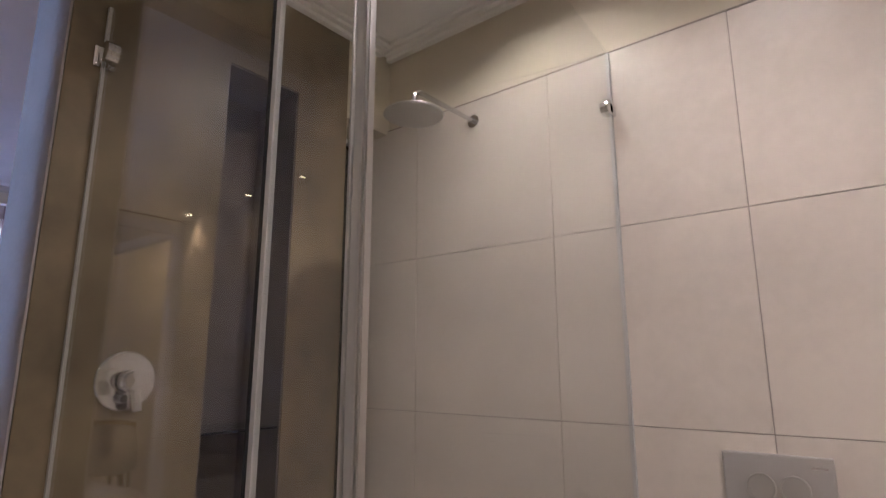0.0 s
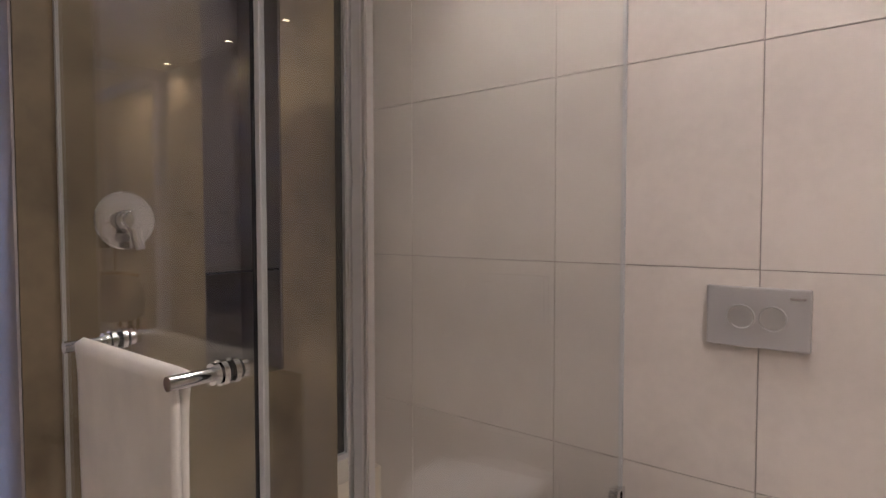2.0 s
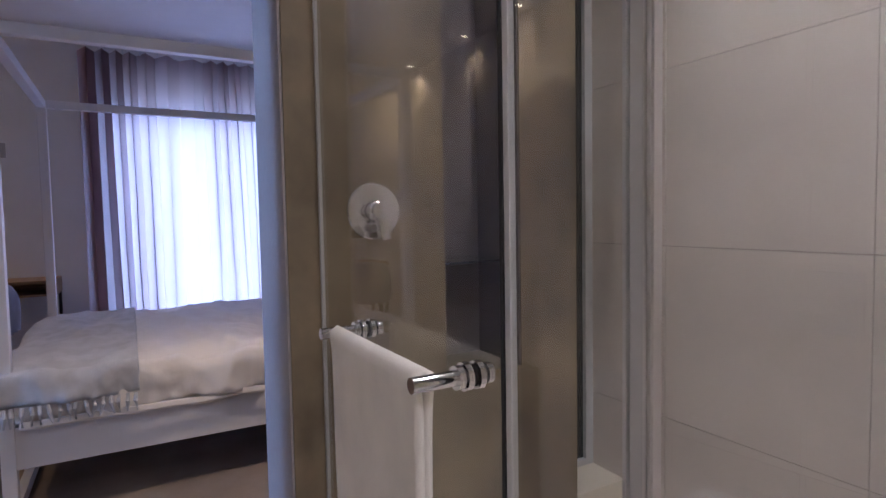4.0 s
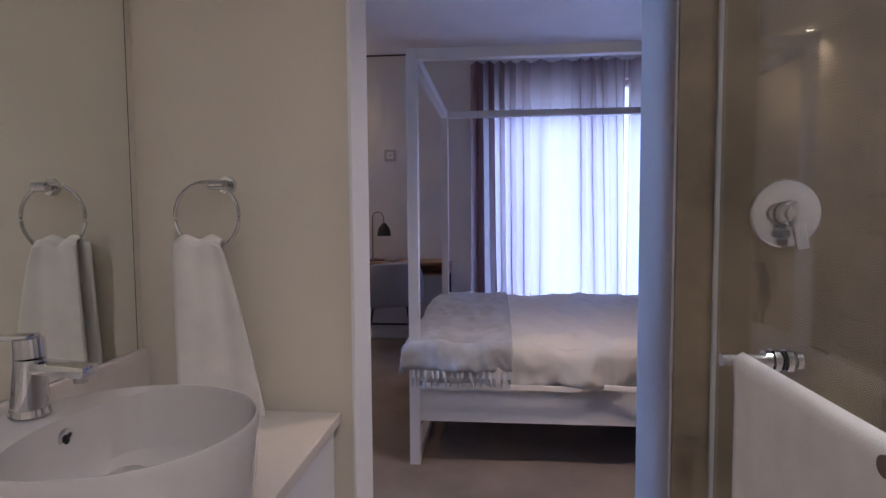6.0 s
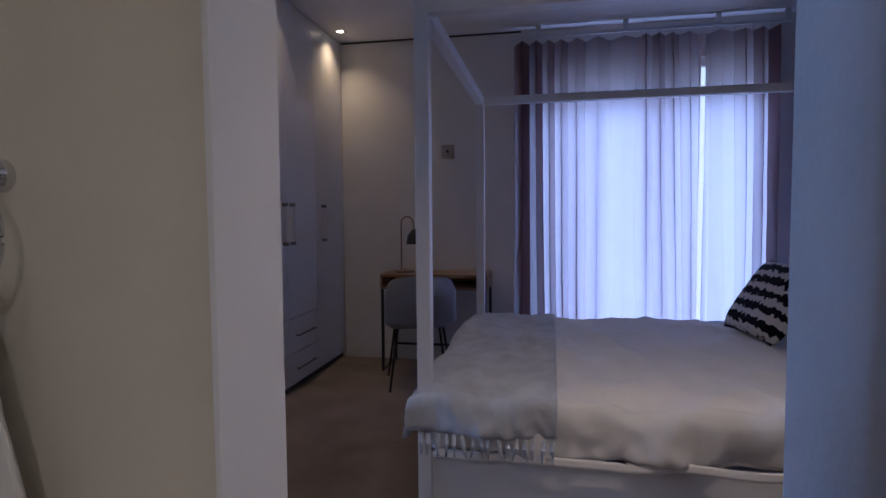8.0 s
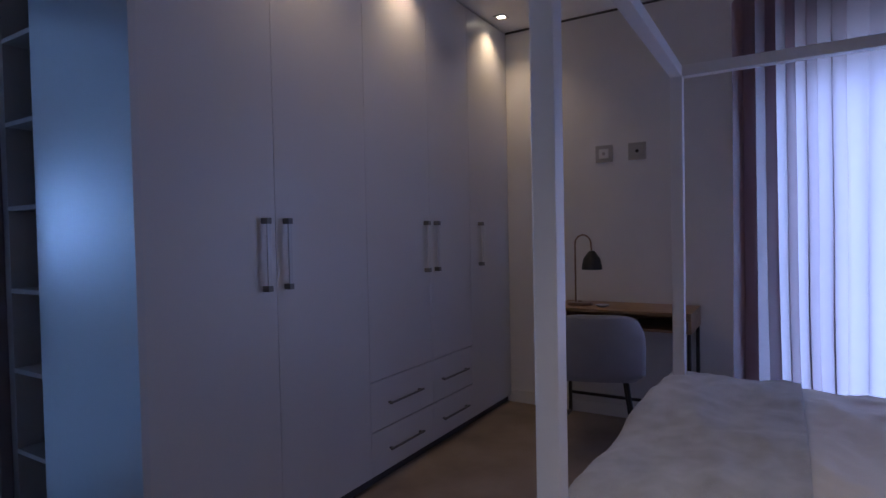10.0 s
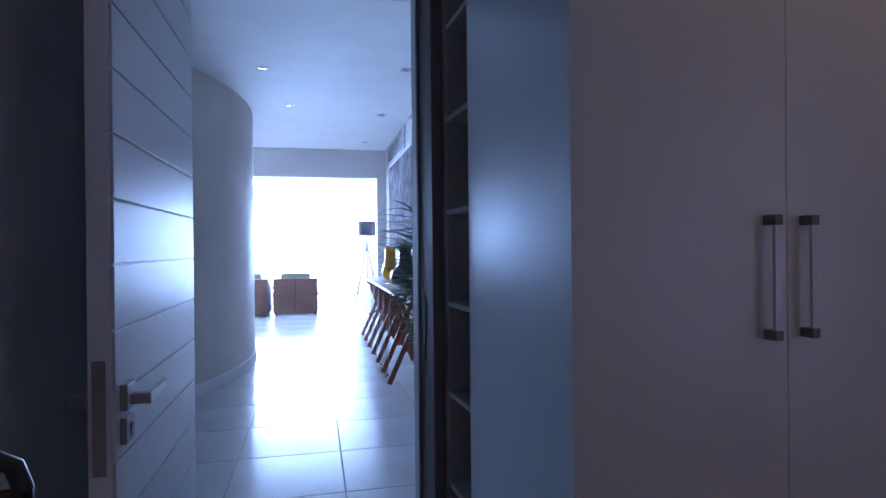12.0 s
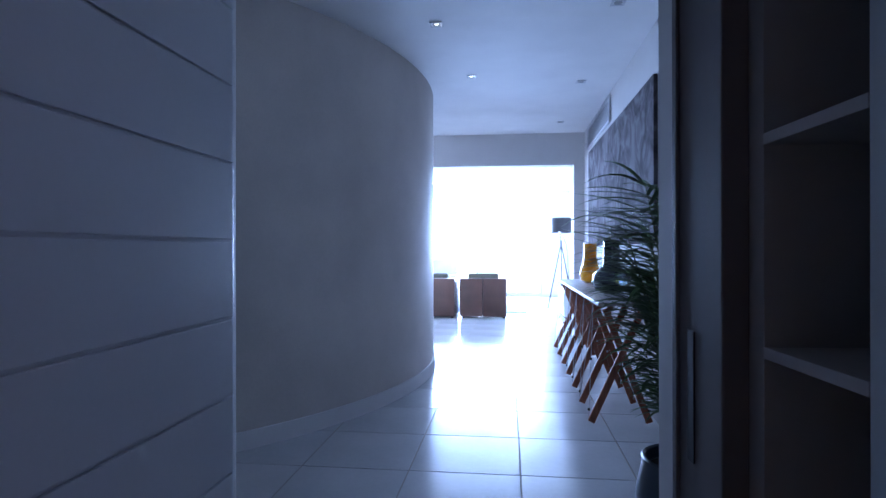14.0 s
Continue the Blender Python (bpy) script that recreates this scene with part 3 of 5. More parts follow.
window("window_2", -16.06, -4.02, 2.8, 2.64, 4, "wide overexposed sliding window of the living room", LV, "x")

# narrow dark window in the shower
sw = tagged(new("window_3"), "narrow dark window slot with a grey frame in the shower", "window", "", "structure")
f = B()
for a in ((1.997, 2.012, 0.165, 2.25), (2.20, YW, 0.165, 2.25), (2.012, 2.20, 0.165, 0.19), (2.012, 2.20, 2.225, 2.25)):
    box(f, -2.29, -2.25, *a, 0.002)
part("window_frame", f, "clear_seal", sw)
part("pane", box(B(), -2.275, -2.268, 2.012, 2.20, 0.19, 2.225), "darkglass", sw)


# ---- bathroom things ----
def rosette(bm, at, r, axis="x", d=0.012):
    p = Vector(at)
    q = p + (Vector((d, 0, 0)) if axis == "x" else Vector((0, -d, 0)))
    cyl(bm, p, q, r, r * 0.93, 40)
    return bm


# mirror and ledge
mir = thing("wall_mirror", (-2.045, YM, 0.853), "large frameless mirror above the basin ledge", "mirror")
part("mirror_glass", box(B(), 0, 2.4, 0.001, 0.007, 0, 1.6, 0.001), "mirror", mir)
part("mirror_edge", box(B(), -0.003, 0, 0.001, 0.0065, 0, 1.6), "seal", mir)
led = thing("backsplash_ledge", (XB + 0.002, YM + 0.001, 0.692), "cream stone upstand ledge under the mirror", "backsplash")
part("upstand", box(B(), 0, 2.4, 0, 0.018, 0, 0.158, 0.004), "counter", led)
ct = thing("vanity_counter", (XB + 0.002, YM + 0.001, 0), "cream stone vanity counter with a white front", "vanity")
part("worktop", box(B(), 0, 2.2, 0, 0.535, 0.662, 0.69, 0.004), "counter", ct)
part("cabinet_body", box(B(), 0.02, 2.18, 0, 0.505, 0.25, 0.66, 0.003), "lacquer", ct)
for k in range(3):
    part("cabinet_door", box(B(), 0.03 + k * 0.715, 0.735 + k * 0.715, 0.506, 0.524, 0.255, 0.655, 0.003), "lacquer", ct)

# basin
bs = thing("vessel_basin", (-1.53, -0.055, 0.691), "oval white ceramic vessel basin on the counter", "basin")
prof = [(0.86, 0.0), (0.93, 0.012), (0.97, 0.06), (0.99, 0.12), (1.0, 0.152), (0.992, 0.158), (0.975, 0.158), (0.962, 0.15), (0.93, 0.10), (0.82, 0.055), (0.55, 0.036), (0.2, 0.03), (0.0001, 0.03)]
bw = lathe(B(), [(r_, 1.085 * z_) for r_, z_ in prof], 64, 0.208, 0.222)
bw.verts.ensure_lookup_table()
for i, v in enumerate(bw.verts):
    # a wide flat rim at the back carries the tap
    if i // 64 >= 7 and v.co.y < 0:
        v.co.y *= 1 - 0.40 * min(1, (-v.co.y / 0.16)) ** 1.5
part("bowl", bw, "porcelain", bs, "", True)
part("drain", lathe(B(), [(0.033, 0.031), (0.033, 0.036), (0.028, 0.039), (0.0001, 0.039)], 24, at=(-0.085, -0.05, 0.008)), "steel", bs, "chrome drain plug", True)
ov = B()
cyl(ov, (-0.035, -0.138, 0.132), (-0.035, -0.122, 0.128), 0.016, 0.016, 20)
part("overflow_ring", ov, "chrome", bs, "chrome overflow ring", True)
ov = B()
for k in range(3):
    a = 0.5 + k * 2.094
    cyl(ov, (-0.035 + 0.006 * math.cos(a), -0.123, 0.128 + 0.006 * math.sin(a)), (-0.035 + 0.006 * math.cos(a), -0.1205, 0.1275 + 0.006 * math.sin(a)), 0.0052, 0.0052, 12)
part("overflow_slot", ov, "seal", bs, "dark overflow openings")
tp = thing("basin_tap", (-1.562, -0.24, 0.861), "chrome single-lever mixer tap on the basin rim", "tap")
t_ = B()
cyl(t_, (0, 0, 0), (0, 0, 0.012), 0.032, 0.030, 28)
cyl(t_, (0, 0, 0.012), (0, 0.006, 0.098), 0.029, 0.024, 28)
part("tap_body", t_, "chrome", tp, "", True)
t_ = B()
box(t_, -0.020, 0.020, 0.0, 0.112, 0.070, 0.092, 0.008, pose(0, 0, 0.004, -4))
part("spout", t_, "chrome", tp, "", True)
part("aerator", cyl(B(), (0, 0.098, 0.058), (0, 0.098, 0.072), 0.012, 0.012, 20), "steel", tp, "", True)
t_ = B()
cyl(t_, (0, 0.006, 0.100), (0, 0.004, 0.132), 0.0245, 0.023, 28)
part("lever_cap", t_, "chrome", tp, "", True)
t_ = B()
box(t_, -0.017, 0.017, -0.088, 0.024, 0.130, 0.139, 0.004, pose(0, 0, 0, 4))
part("lever", t_, "chrome", tp, "", True)

# towel ring and hand towel
tr = thing("towel_ring", (XB, -0.131, 1.277), "chrome towel ring on the cream wall", "towel ring")
part("rosette", rosette(B(), (0.0, 0.005, 0), 0.023), "chrome", tr, "", True)
part("post", cyl(B(), (0.012, 0.005, 0), (0.055, -0.0, 0), 0.010), "chrome", tr, "", True)
part("clamp", cyl(B(), (0.048, -0.02, 0.0), (0.048, 0.02, -0.002), 0.013, 0.013, 20), "chrome", tr, "", True)
rb = B()
tube(rb, [(0.048 + 0.004 * math.sin(a), 0.086 * math.sin(a) - 0.03, -0.080 + 0.086 * math.cos(a)) for a in [2 * math.pi * k / 48 for k in range(48)]], 0.005, 10, True)
part("ring", rb, "chrome", tr, "", True)


def hand_towel(u, v):
    # narrow at the ring, flaring towards the hem
    w = 0.115 + 0.11 * v ** 0.8
    y = -0.235 + u * w - 0.012 * v
    fold = 0.005 * math.sin(u * 7.0 + 0.6 + v) * (1 - 0.3 * v) + 0.002 * math.sin(u * 13 + 3 * v)
    x = XB + 0.060 + fold - 0.018 * v
    z = 1.134 - 0.434 * v + 0.006 * math.sin(u * 11) * (1 - v) ** 4 - 0.012 * u * v
    return (x, y, z)


ht = thing("hand_towel", (0, 0, 0), "white terry hand towel hanging from the chrome ring", "towel")
part("front_fall", sheet(B(), hand_towel, 36, 40, 0.009), "towel", ht, "", "all")
part("back_fall", sheet(B(), lambda u, v: (hand_towel(u, v * 0.9)[0] - 0.026, hand_towel(u, v * 0.9)[1] - 0.02 - 0.03 * u * v, hand_towel(u, v * 0.9)[2]), 30, 24, 0.007), "towel", ht, "", "all")
part("top_fold", sheet(B(), lambda u, v: (hand_towel(u, 0)[0] - 0.0165 + 0.0195 * math.cos(v * math.pi), hand_towel(u, 0)[1], hand_towel(u, 0)[2] - 0.004 + 0.017 * math.sin(v * math.pi)), 30, 10, 0.006), "towel", ht, "", "all")

# shower screen
YG = 1.08
PX, PY = -0.962, 1.08


def screen_part(name, parent, x0, x1, mat, z0=0.05, z1=2.262, t=0.008, y=YG):
    return part(name, box(B(), x0, x1, y - t / 2, y + t / 2, z0, z1, 0.001), mat, parent)


sd = thing("shower_door", (0, 0, 0), "frameless hinged clear glass shower door", "shower door")
g = screen_part("door_glass", sd, -2.066, -1.2225, "glass")
screen_part("edge_seal", sd, -1.222, -1.213, "seal", t=0.012)
screen_part("hinge_seal", sd, XB + 0.001, -2.0665, "clear_seal", t=0.009)
for z in (0.35, 2.10):
    h = B()
    box(h, XB + 0.001, XB + 0.010, YG - 0.028, YG + 0.028, z - 0.032, z + 0.032, 0.004)
    cyl(h, (XB + 0.022, YG, z - 0.03), (XB + 0.022, YG, z + 0.03), 0.015, 0.015, 24)
    part("hinge", h, "chrome", sd, "chrome round wall hinge", True)
    h = B()
    cyl(h, (XB + 0.048, YG - 0.016, z), (XB + 0.048, YG + 0.016, z), 0.032, 0.032, 32)
    part("hinge_clamp", h, "chrome", sd, "round chrome clamp on the glass", True)
BZ, BY = 0.927, 1.008   # bar height and line
hd = part("towel_bar", B(), "chrome", sd, "chrome towel bar with double ring fixings")
for x in (-1.312, -1.756):
    s = B()
    tube(s, [(x, YG + 0.034, BZ), (x, 0.976, BZ)], 0.0125, 20)
    part("standoff", s, "chrome", hd, "", True)
    s = B()
    for y, r in ((YG - 0.011, 0.0225), (YG - 0.024, 0.019), (YG + 0.011, 0.0225), (YG + 0.030, 0.0165)):
        cyl(s, (x, y - 0.005, BZ), (x, y + 0.005, BZ), r, r, 28)
    part("fixing_ring", s, "chrome", hd, "", True)
    s = B()
    for y in (YG - 0.0045, YG + 0.0045, YG + 0.0205):
        cyl(s, (x, y - 0.0012, BZ), (x, y + 0.0012, BZ), 0.0175, 0.0175, 24)
    part("rubber_washer", s, "seal", hd, "black rubber washers")
s = B()
tube(s, [(-1.757, BY, BZ), (-1.311, BY, BZ)], 0.010, 20)
part("cross_rod", s, "chrome", hd, "", True)


def bath_towel(u, v):
    # over the bar: front fall, bend, back fall
    x = -1.742 + 0.412 * u
    s_ = v * 1.30
    r = 0.0125 + 0.0065 * math.exp(-max(0.0, abs(s_ - 0.65) - 0.03) / 0.025)
    if s_ < 0.62:
        y, z = BY - r, BZ - (0.62 - s_)
    elif s_ < 0.68:
        a = (s_ - 0.62) / 0.06 * math.pi
        y, z = BY - r * math.cos(a), BZ + r * math.sin(a)
    else:
        y, z = BY + r, BZ - (s_ - 0.68)
    wob = 0.006 * math.sin(u * 8 + 1) * min(1, abs(s_ - 0.65) * 2)
    return (x + 0.006 * math.sin(z * 7), y + wob, z)


bt = thing("bath_towel", (0, 0, 0), "white bath towel folded over the shower door bar", "towel")
part("cloth", sheet(B(), bath_towel, 24, 60, 0.011), "towel", bt, "", "all")

sp = thing("shower_screen", (0, 0, 0), "fixed clear glass shower screen with an aluminium corner", "shower screen")
screen_part("front_glass", sp, -1.197, -0.998, "glass")
screen_part("front_seal", sp, -1.211, -1.198, "clear_seal", t=0.011)
SX = -1.045
ang = math.degrees(math.atan2(SX - PX, YW - PY))
side = B()
box(side, -0.004, 0.004, 0.012, (Vector((SX, YW)) - Vector((PX, PY))).length - 0.012, 0.05, 2.262, 0.001)
part("side_glass", side, "glass", sp, "", False, pose(PX, PY, 0, 0, 0, -ang))
for dx, dy, w, d in ((-0.033, -0.001, 0.005, 0.011), (-0.008, 0.0, 0.005, 0.009), (0.003, 0.0, 0.004, 0.012)):
    part("corner_profile", box(B(), PX + dx - w / 2, PX + dx + w / 2, PY + dy - d / 2, PY + dy + d / 2, 0.03, 2.27, 0.0012), "steel", sp, "brushed aluminium corner profile")
part("corner_seal", box(B(), PX - 0.030, PX - 0.011, PY - 0.0015, PY + 0.0015, 0.03, 2.26, 0.0005), "clear_seal", sp, "grey plastic corner seal")
for z in (0.36, 2.049):
    c = B()
    cyl(c, (SX - 0.012, YW - 0.055, z), (SX + 0.014, YW - 0.055, z), 0.024, 0.024, 28)
    box(c, SX - 0.012, SX + 0.014, YW - 0.055, YW, z - 0.018, z + 0.018, 0.004)
    part("wall_clip", c, "chrome", sp, "chrome glass clip", True)
ws = B()
box(ws, SX - 0.006, SX + 0.006, YW - 0.021, YW - 0.010, 0.05, 2.262, 0.002)
part("wall_seal", ws, "clear_seal", sp)

# shower valve, head, niche shelf
sv = thing("shower_valve", (XB, 1.236, 1.195), "round chrome shower mixer valve on the brown wall", "shower valve")
part("cover_plate", lathe(B(), [(0.081, 0), (0.081, 0.004), (0.077, 0.008), (0.0001, 0.009)], 56), "chrome", sv, "", True, pose(0, 0, 0, 0, 90, 0))
# black collar added for dark contrast between plate and body
part("valve_gap", cyl(B(), (0.009, 0, 0), (0.013, 0, 0), 0.029, 0.029, 32), "seal", sv, "black ring added as shade behind the valve body", True)
part("valve_body", lathe(B(), [(0.028, 0.013), (0.028, 0.036), (0.021, 0.040), (0.021, 0.048), (0.026, 0.052), (0.024, 0.062), (0.0001, 0.064)], 36), "chrome", sv, "", True, pose(0, 0, 0, 0, 90, 0))
part("diverter_knob", lathe(B(), [(0.012, 0.009), (0.012, 0.03), (0.009, 0.034), (0.0001, 0.034)], 20), "mount", sv, "small dark diverter knob", True, pose(0, -0.012, -0.047, 0, 90, 0))
v_ = B()
box(v_, 0.048, 0.062, -0.014, 0.014, -0.082, 0.012, 0.005, pose(0, 0.0, 0, 10))
part("lever", v_, "chrome", sv, "", True)
shd = thing("rain_shower", (-1.604, YW, 2.18), "round chrome rain shower head on a wall arm", "shower head")
part("wall_flange", rosette(B(), (0, 0, 0), 0.028, "y"), "chrome", shd, "", True)
a_ = B()
tube(a_, [(0, -0.01, 0), (0, -0.30, -0.003), (0, -0.335, -0.006), (0, -0.356, -0.022), (0, -0.36, -0.05), (0, -0.36, -0.085)], 0.0095, 14)
part("arm", a_, "chrome", shd, "", True)
part("head_disc", lathe(B(), [(0.0001, 0.014), (0.025, 0.012), (0.10, 0.006), (0.104, 0.0), (0.10, -0.004), (0.0001, -0.004)], 56, at=(0, -0.36, -0.10)), "steel", shd, "", True)
nl = thing("niche_lining", (0, 0, 0), "dark grey lining of the tall shower niche", "niche")
n_ = B()
for a in ((-2.336, -2.332, 1.467, 1.753, 0.677, 2.264), (-2.332, XB - 0.004, 1.467, 1.471, 0.677, 2.264), (-2.332, XB - 0.004, 1.749, 1.753, 0.677, 2.264), (-2.332, XB - 0.004, 1.471, 1.749, 2.260, 2.264)):
    box(n_, *a)
part("lining", n_, "niche", nl)
gs = thing("glass_shelf", (0, 0, 1.03), "clear glass shelf in the shower niche", "shelf")
part("shelf_plate", box(B(), -2.33, -2.09, 1.472, 1.748, -0.004, 0.004, 0.001), "darkglass", gs)

# flush plate and toilet
fp = thing("flush_plate", (-0.681, YW - 0.009, 0.937), "satin steel dual flush plate on the tiled wall", "flush plate")
part("plate", box(B(), -0.122, 0.122, -0.019, 0, -0.08, 0.08, 0.004), "flush", fp)
for x in (-0.037, 0.037):
    r_ = B()
    lathe(r_, [(0.034, 0), (0.034, 0.003), (0.031, 0.004), (0.029, 0.0015), (0.0001, 0.0015)], 40)
    part("button", r_, "steel", fp, "", True, pose(x, -0.019, 0, 90))
part("badge", box(B(), 0.075, 0.11, -0.0196, -0.0188, 0.052, 0.058), "chrome", fp)
wc = thing("wall_toilet", (-0.681, YW - 0.009, 0), "white wall-hung toilet with a closed lid", "toilet")
bo = B()
lathe(bo, [(0.55, 0.09), (0.72, 0.12), (0.9, 0.25), (1.0, 0.36), (1.0, 0.385), (0.0001, 0.385)], 48, 0.18, 0.27, (0, -0.27, 0))
part("bowl", bo, "porcelain", wc, "", True)
lid = B()


def lid_ring(k, z):
    # straight hinge edge at the back, round front
    pts = [(-0.172, -0.185), (0.172, -0.185)] + [(0.182 * math.cos(a) ** 0.62 if math.cos(a) > 0 else -0.182 * abs(math.cos(a)) ** 0.62, -0.27 - 0.275 * math.sin(a) ** 0.9) for a in [math.pi * (i + 0.5) / 26 for i in range(26)]]
    return [lid.verts.new((x * k, -0.36 + (y + 0.36) * k, z)) for x, y in pts]


rings_ = [lid_ring(k, z) for k, z in ((0.97, 0.388), (1.0, 0.394), (1.0, 0.416), (0.975, 0.428))]
for A_, B_ in zip(rings_, rings_[1:]):
    for i in range(len(A_)):
        lid.faces.new((A_[i], A_[(i + 1) % len(A_)], B_[(i + 1) % len(A_)], B_[i]))
lid.faces.new(rings_[0][::-1])
lid.faces.new(rings_[-1])
part("lid", lid, "lid", wc, "", True)
part("mount", box(B(), -0.17, 0.17, -0.2, 0, 0.1, 0.379, 0.02), "porcelain", wc, "", True)


def downlight(x, y, z, lit, label, m=None, square=True):
    o = thing("ceiling_downlight", (x, y, z), label, "downlight", "", m)
    f = B()
    if square:
        for a in ((-0.045, 0.045, -0.045, -0.03), (-0.045, 0.045, 0.03, 0.045), (-0.045, -0.03, -0.03, 0.03), (0.03, 0.045, -0.03, 0.03)):
            box(f, *a, -0.006, -0.0005, 0.0015)
    else:
        lathe(f, [(0.03, -0.001), (0.045, -0.001), (0.044, -0.006), (0.03, -0.007)], 32)
    part("trim_ring", f, "shelf" if m else "steel", o, "", True)
    rl_ = 0.013 if lit == "coolbulb" else 0.027
    part("lens", cyl(B(), (0, 0, -0.004), (0, 0, -0.001), rl_, rl_, 24), lit, o)
    if lit == "coolbulb":
        part("reflector", lathe(B(), [(0.0135, -0.003), (0.029, -0.003), (0.029, -0.001), (0.0135, -0.001)], 24), "dullbulb", o)
    return o


# none is in view; the last fixture only goes with the added lamp
for x, y in BATH_LAMPS:
    downlight(x, y, CB, "bulb", "round lit warm downlight, unseen above the bathroom", None, False)
for x in WARDROBE_LAMPS:
    downlight(x, -1.165, CR, "bulb", "small lit warm downlight above the wardrobe")
downlight(-2.80, 1.25, CR, "bulb", "small lit warm downlight above the bed foot")
for k, (x, y) in enumerate(((-2.64, -5.12), (-2.81, -6.35), (-3.83, -6.63), (-3.79, -8.32), (-3.85, -4.91))):
    downlight(x, y, CR, "coolbulb" if k < 2 else "dullbulb", "small lit ceiling downlight in the hall" if k < 2 else "small unlit square downlight in the hall ceiling", LV)
# ---- bedroom things ----
YF = -1.28


def bar_handle(parent, x, z0, z1, y=YF, vertical=True, length=0.2):
    h = B()
    if vertical:
        box(h, x - 0.0095, x + 0.0095, y + 0.026, y + 0.034, z0 + 0.024, z1 - 0.024, 0.0015)
    else:
        box(h, x - length / 2, x + length / 2, y + 0.02, y + 0.03, z0 - 0.005, z0 + 0.005, 0.0015)
        for dx in (-length / 2 + 0.02, length / 2 - 0.02):
            box(h, x + dx - 0.006, x + dx + 0.006, y, y + 0.022, z0 - 0.005, z0 + 0.005)
    made = part("handle", h, "bar" if vertical else "mount", parent, "flat satin steel bar handle" if vertical else "slim dark bar handle")
    if vertical:
        for z in (z0 + 0.012, z1 - 0.012):
            part("mount", box(B(), x - 0.0125, x + 0.0125, y, y + 0.037, z - 0.0125, z + 0.0125, 0.002), "mount", parent, "dark square handle mount")
    return made


def wardrobe(x0, x1, doors, drawers, label):
    """One cabinet from x0 down to x1. doors: (left, right, bottom, handle x)."""
    w = thing("wardrobe", (0, 0, 0), label, "wardrobe", "fitted wardrobes along the bedroom wall")
    part("body", box(B(), x1, x0, -1.955, YF - 0.022, -0.03, CR - 0.002), "lacquer", w)
    # plinth colour carries the shade at the wardrobe foot
    part("plinth", box(B(), x1, x0, -1.955, YF - 0.03, FB, -0.03), "dark", w, "recessed plinth, near-black for the shade below the doors")
    for a, b, z, hx in doors:
        d = part("door", box(B(), b + 0.001, a - 0.001, YF - 0.02, YF, z, CR - 0.012, 0.002), "lacquer", w)
        bar_handle(d, hx, 1.014, 1.321)
    for a, b, z0, z1 in drawers:
        d = part("drawer", box(B(), b + 0.001, a - 0.001, YF - 0.02, YF, z0, z1, 0.002), "lacquer", w)
        bar_handle(d, (a + b) / 2, (z0 + z1) / 2 - 0.004, 0, YF, False, 0.33)
    return w


wardrobe(-3.446, -4.645, [(-3.446, -4.033, -0.035, -3.968), (-4.033, -4.645, -0.035, -4.085)], [], "tall white two-door fitted wardrobe with steel bar handles")
wardrobe(-4.645, -5.77, [(-4.645, -5.255, 0.468, -5.199), (-5.255, -5.77, 0.468, -5.312)],
         [(-4.645, -5.255, 0.201, 0.462), (-4.645, -5.255, -0.035, 0.195), (-5.255, -5.77, 0.201, 0.462), (-5.255, -5.77, -0.035, 0.195)], "white fitted wardrobe with doors over four drawers")
wardrobe(-5.77, -6.405, [(-5.77, -6.405, -0.035, -5.9)], [], "tall white single-door fitted wardrobe at the wall end")
ep = thing("wardrobe_end_panel", (0, 0, 0), "glossy wardrobe end panel with the blue window sheen in its colour", "end panel")
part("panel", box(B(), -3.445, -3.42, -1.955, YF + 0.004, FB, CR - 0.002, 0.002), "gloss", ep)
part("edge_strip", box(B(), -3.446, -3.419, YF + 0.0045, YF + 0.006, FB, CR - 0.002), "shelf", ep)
ob = thing("open_shelf_unit", (0, 0, 0), "narrow open shelf unit by the door, inside toned darker for shade", "shelf unit")
part("side_board", box(B(), -3.75, -3.422, -2.258, -2.197, FB, CR - 0.002, 0.001), "shade_shelf", ob)
part("back_board", box(B(), -3.75, -3.738, -2.196, -1.957, FB, CR - 0.002), "shade_shelf", ob)
for z in (0.02, 0.36, 0.702, 1.038, 1.381, 1.729, 2.075, 2.42):
    part("shelf_board", box(B(), -3.737, -3.424, -2.196, -1.958, z - 0.009, z + 0.009, 0.001), "shade_shelf", ob)
    part("shelf_edge", box(B(), -3.424, -3.421, -2.196, -1.958, z - 0.009, z + 0.009), "edging", ob, "grey shelf edging")

# four-poster bed
BX0, BX1, BY0, BY1 = -4.97, -3.305, 0.17, 2.45
BEDC = Vector((-0.933, 0.55, 1.228))
BEDM = Matrix.Translation(BEDC + Vector((0, -0.027, 0))) @ Matrix.Scale(1.073, 4) @ Matrix.Translation(-BEDC)   # true size and place of the bed set
bed = thing("four_poster_bed", (0, 0, 0), "white painted four-poster bed with an open square canopy", "bed", "", BEDM)
PW = 0.05
for x in (BX0, BX1 - PW):
    for y in (BY0, BY1 - PW):
        part("post", box(B(), x, x + PW, y, y + PW, 0, 1.957, 0.003), "bedwhite", bed)
    part("canopy_rail", box(B(), x + 0.001, x + PW - 0.001, BY0 + PW, BY1 - PW, 1.907, 1.955, 0.003), "bedwhite", bed)
    part("side_rail", box(B(), x + 0.004, x + PW - 0.004, BY0 + PW, BY1 - PW, 0.215, 0.385, 0.003), "bedwhite", bed)
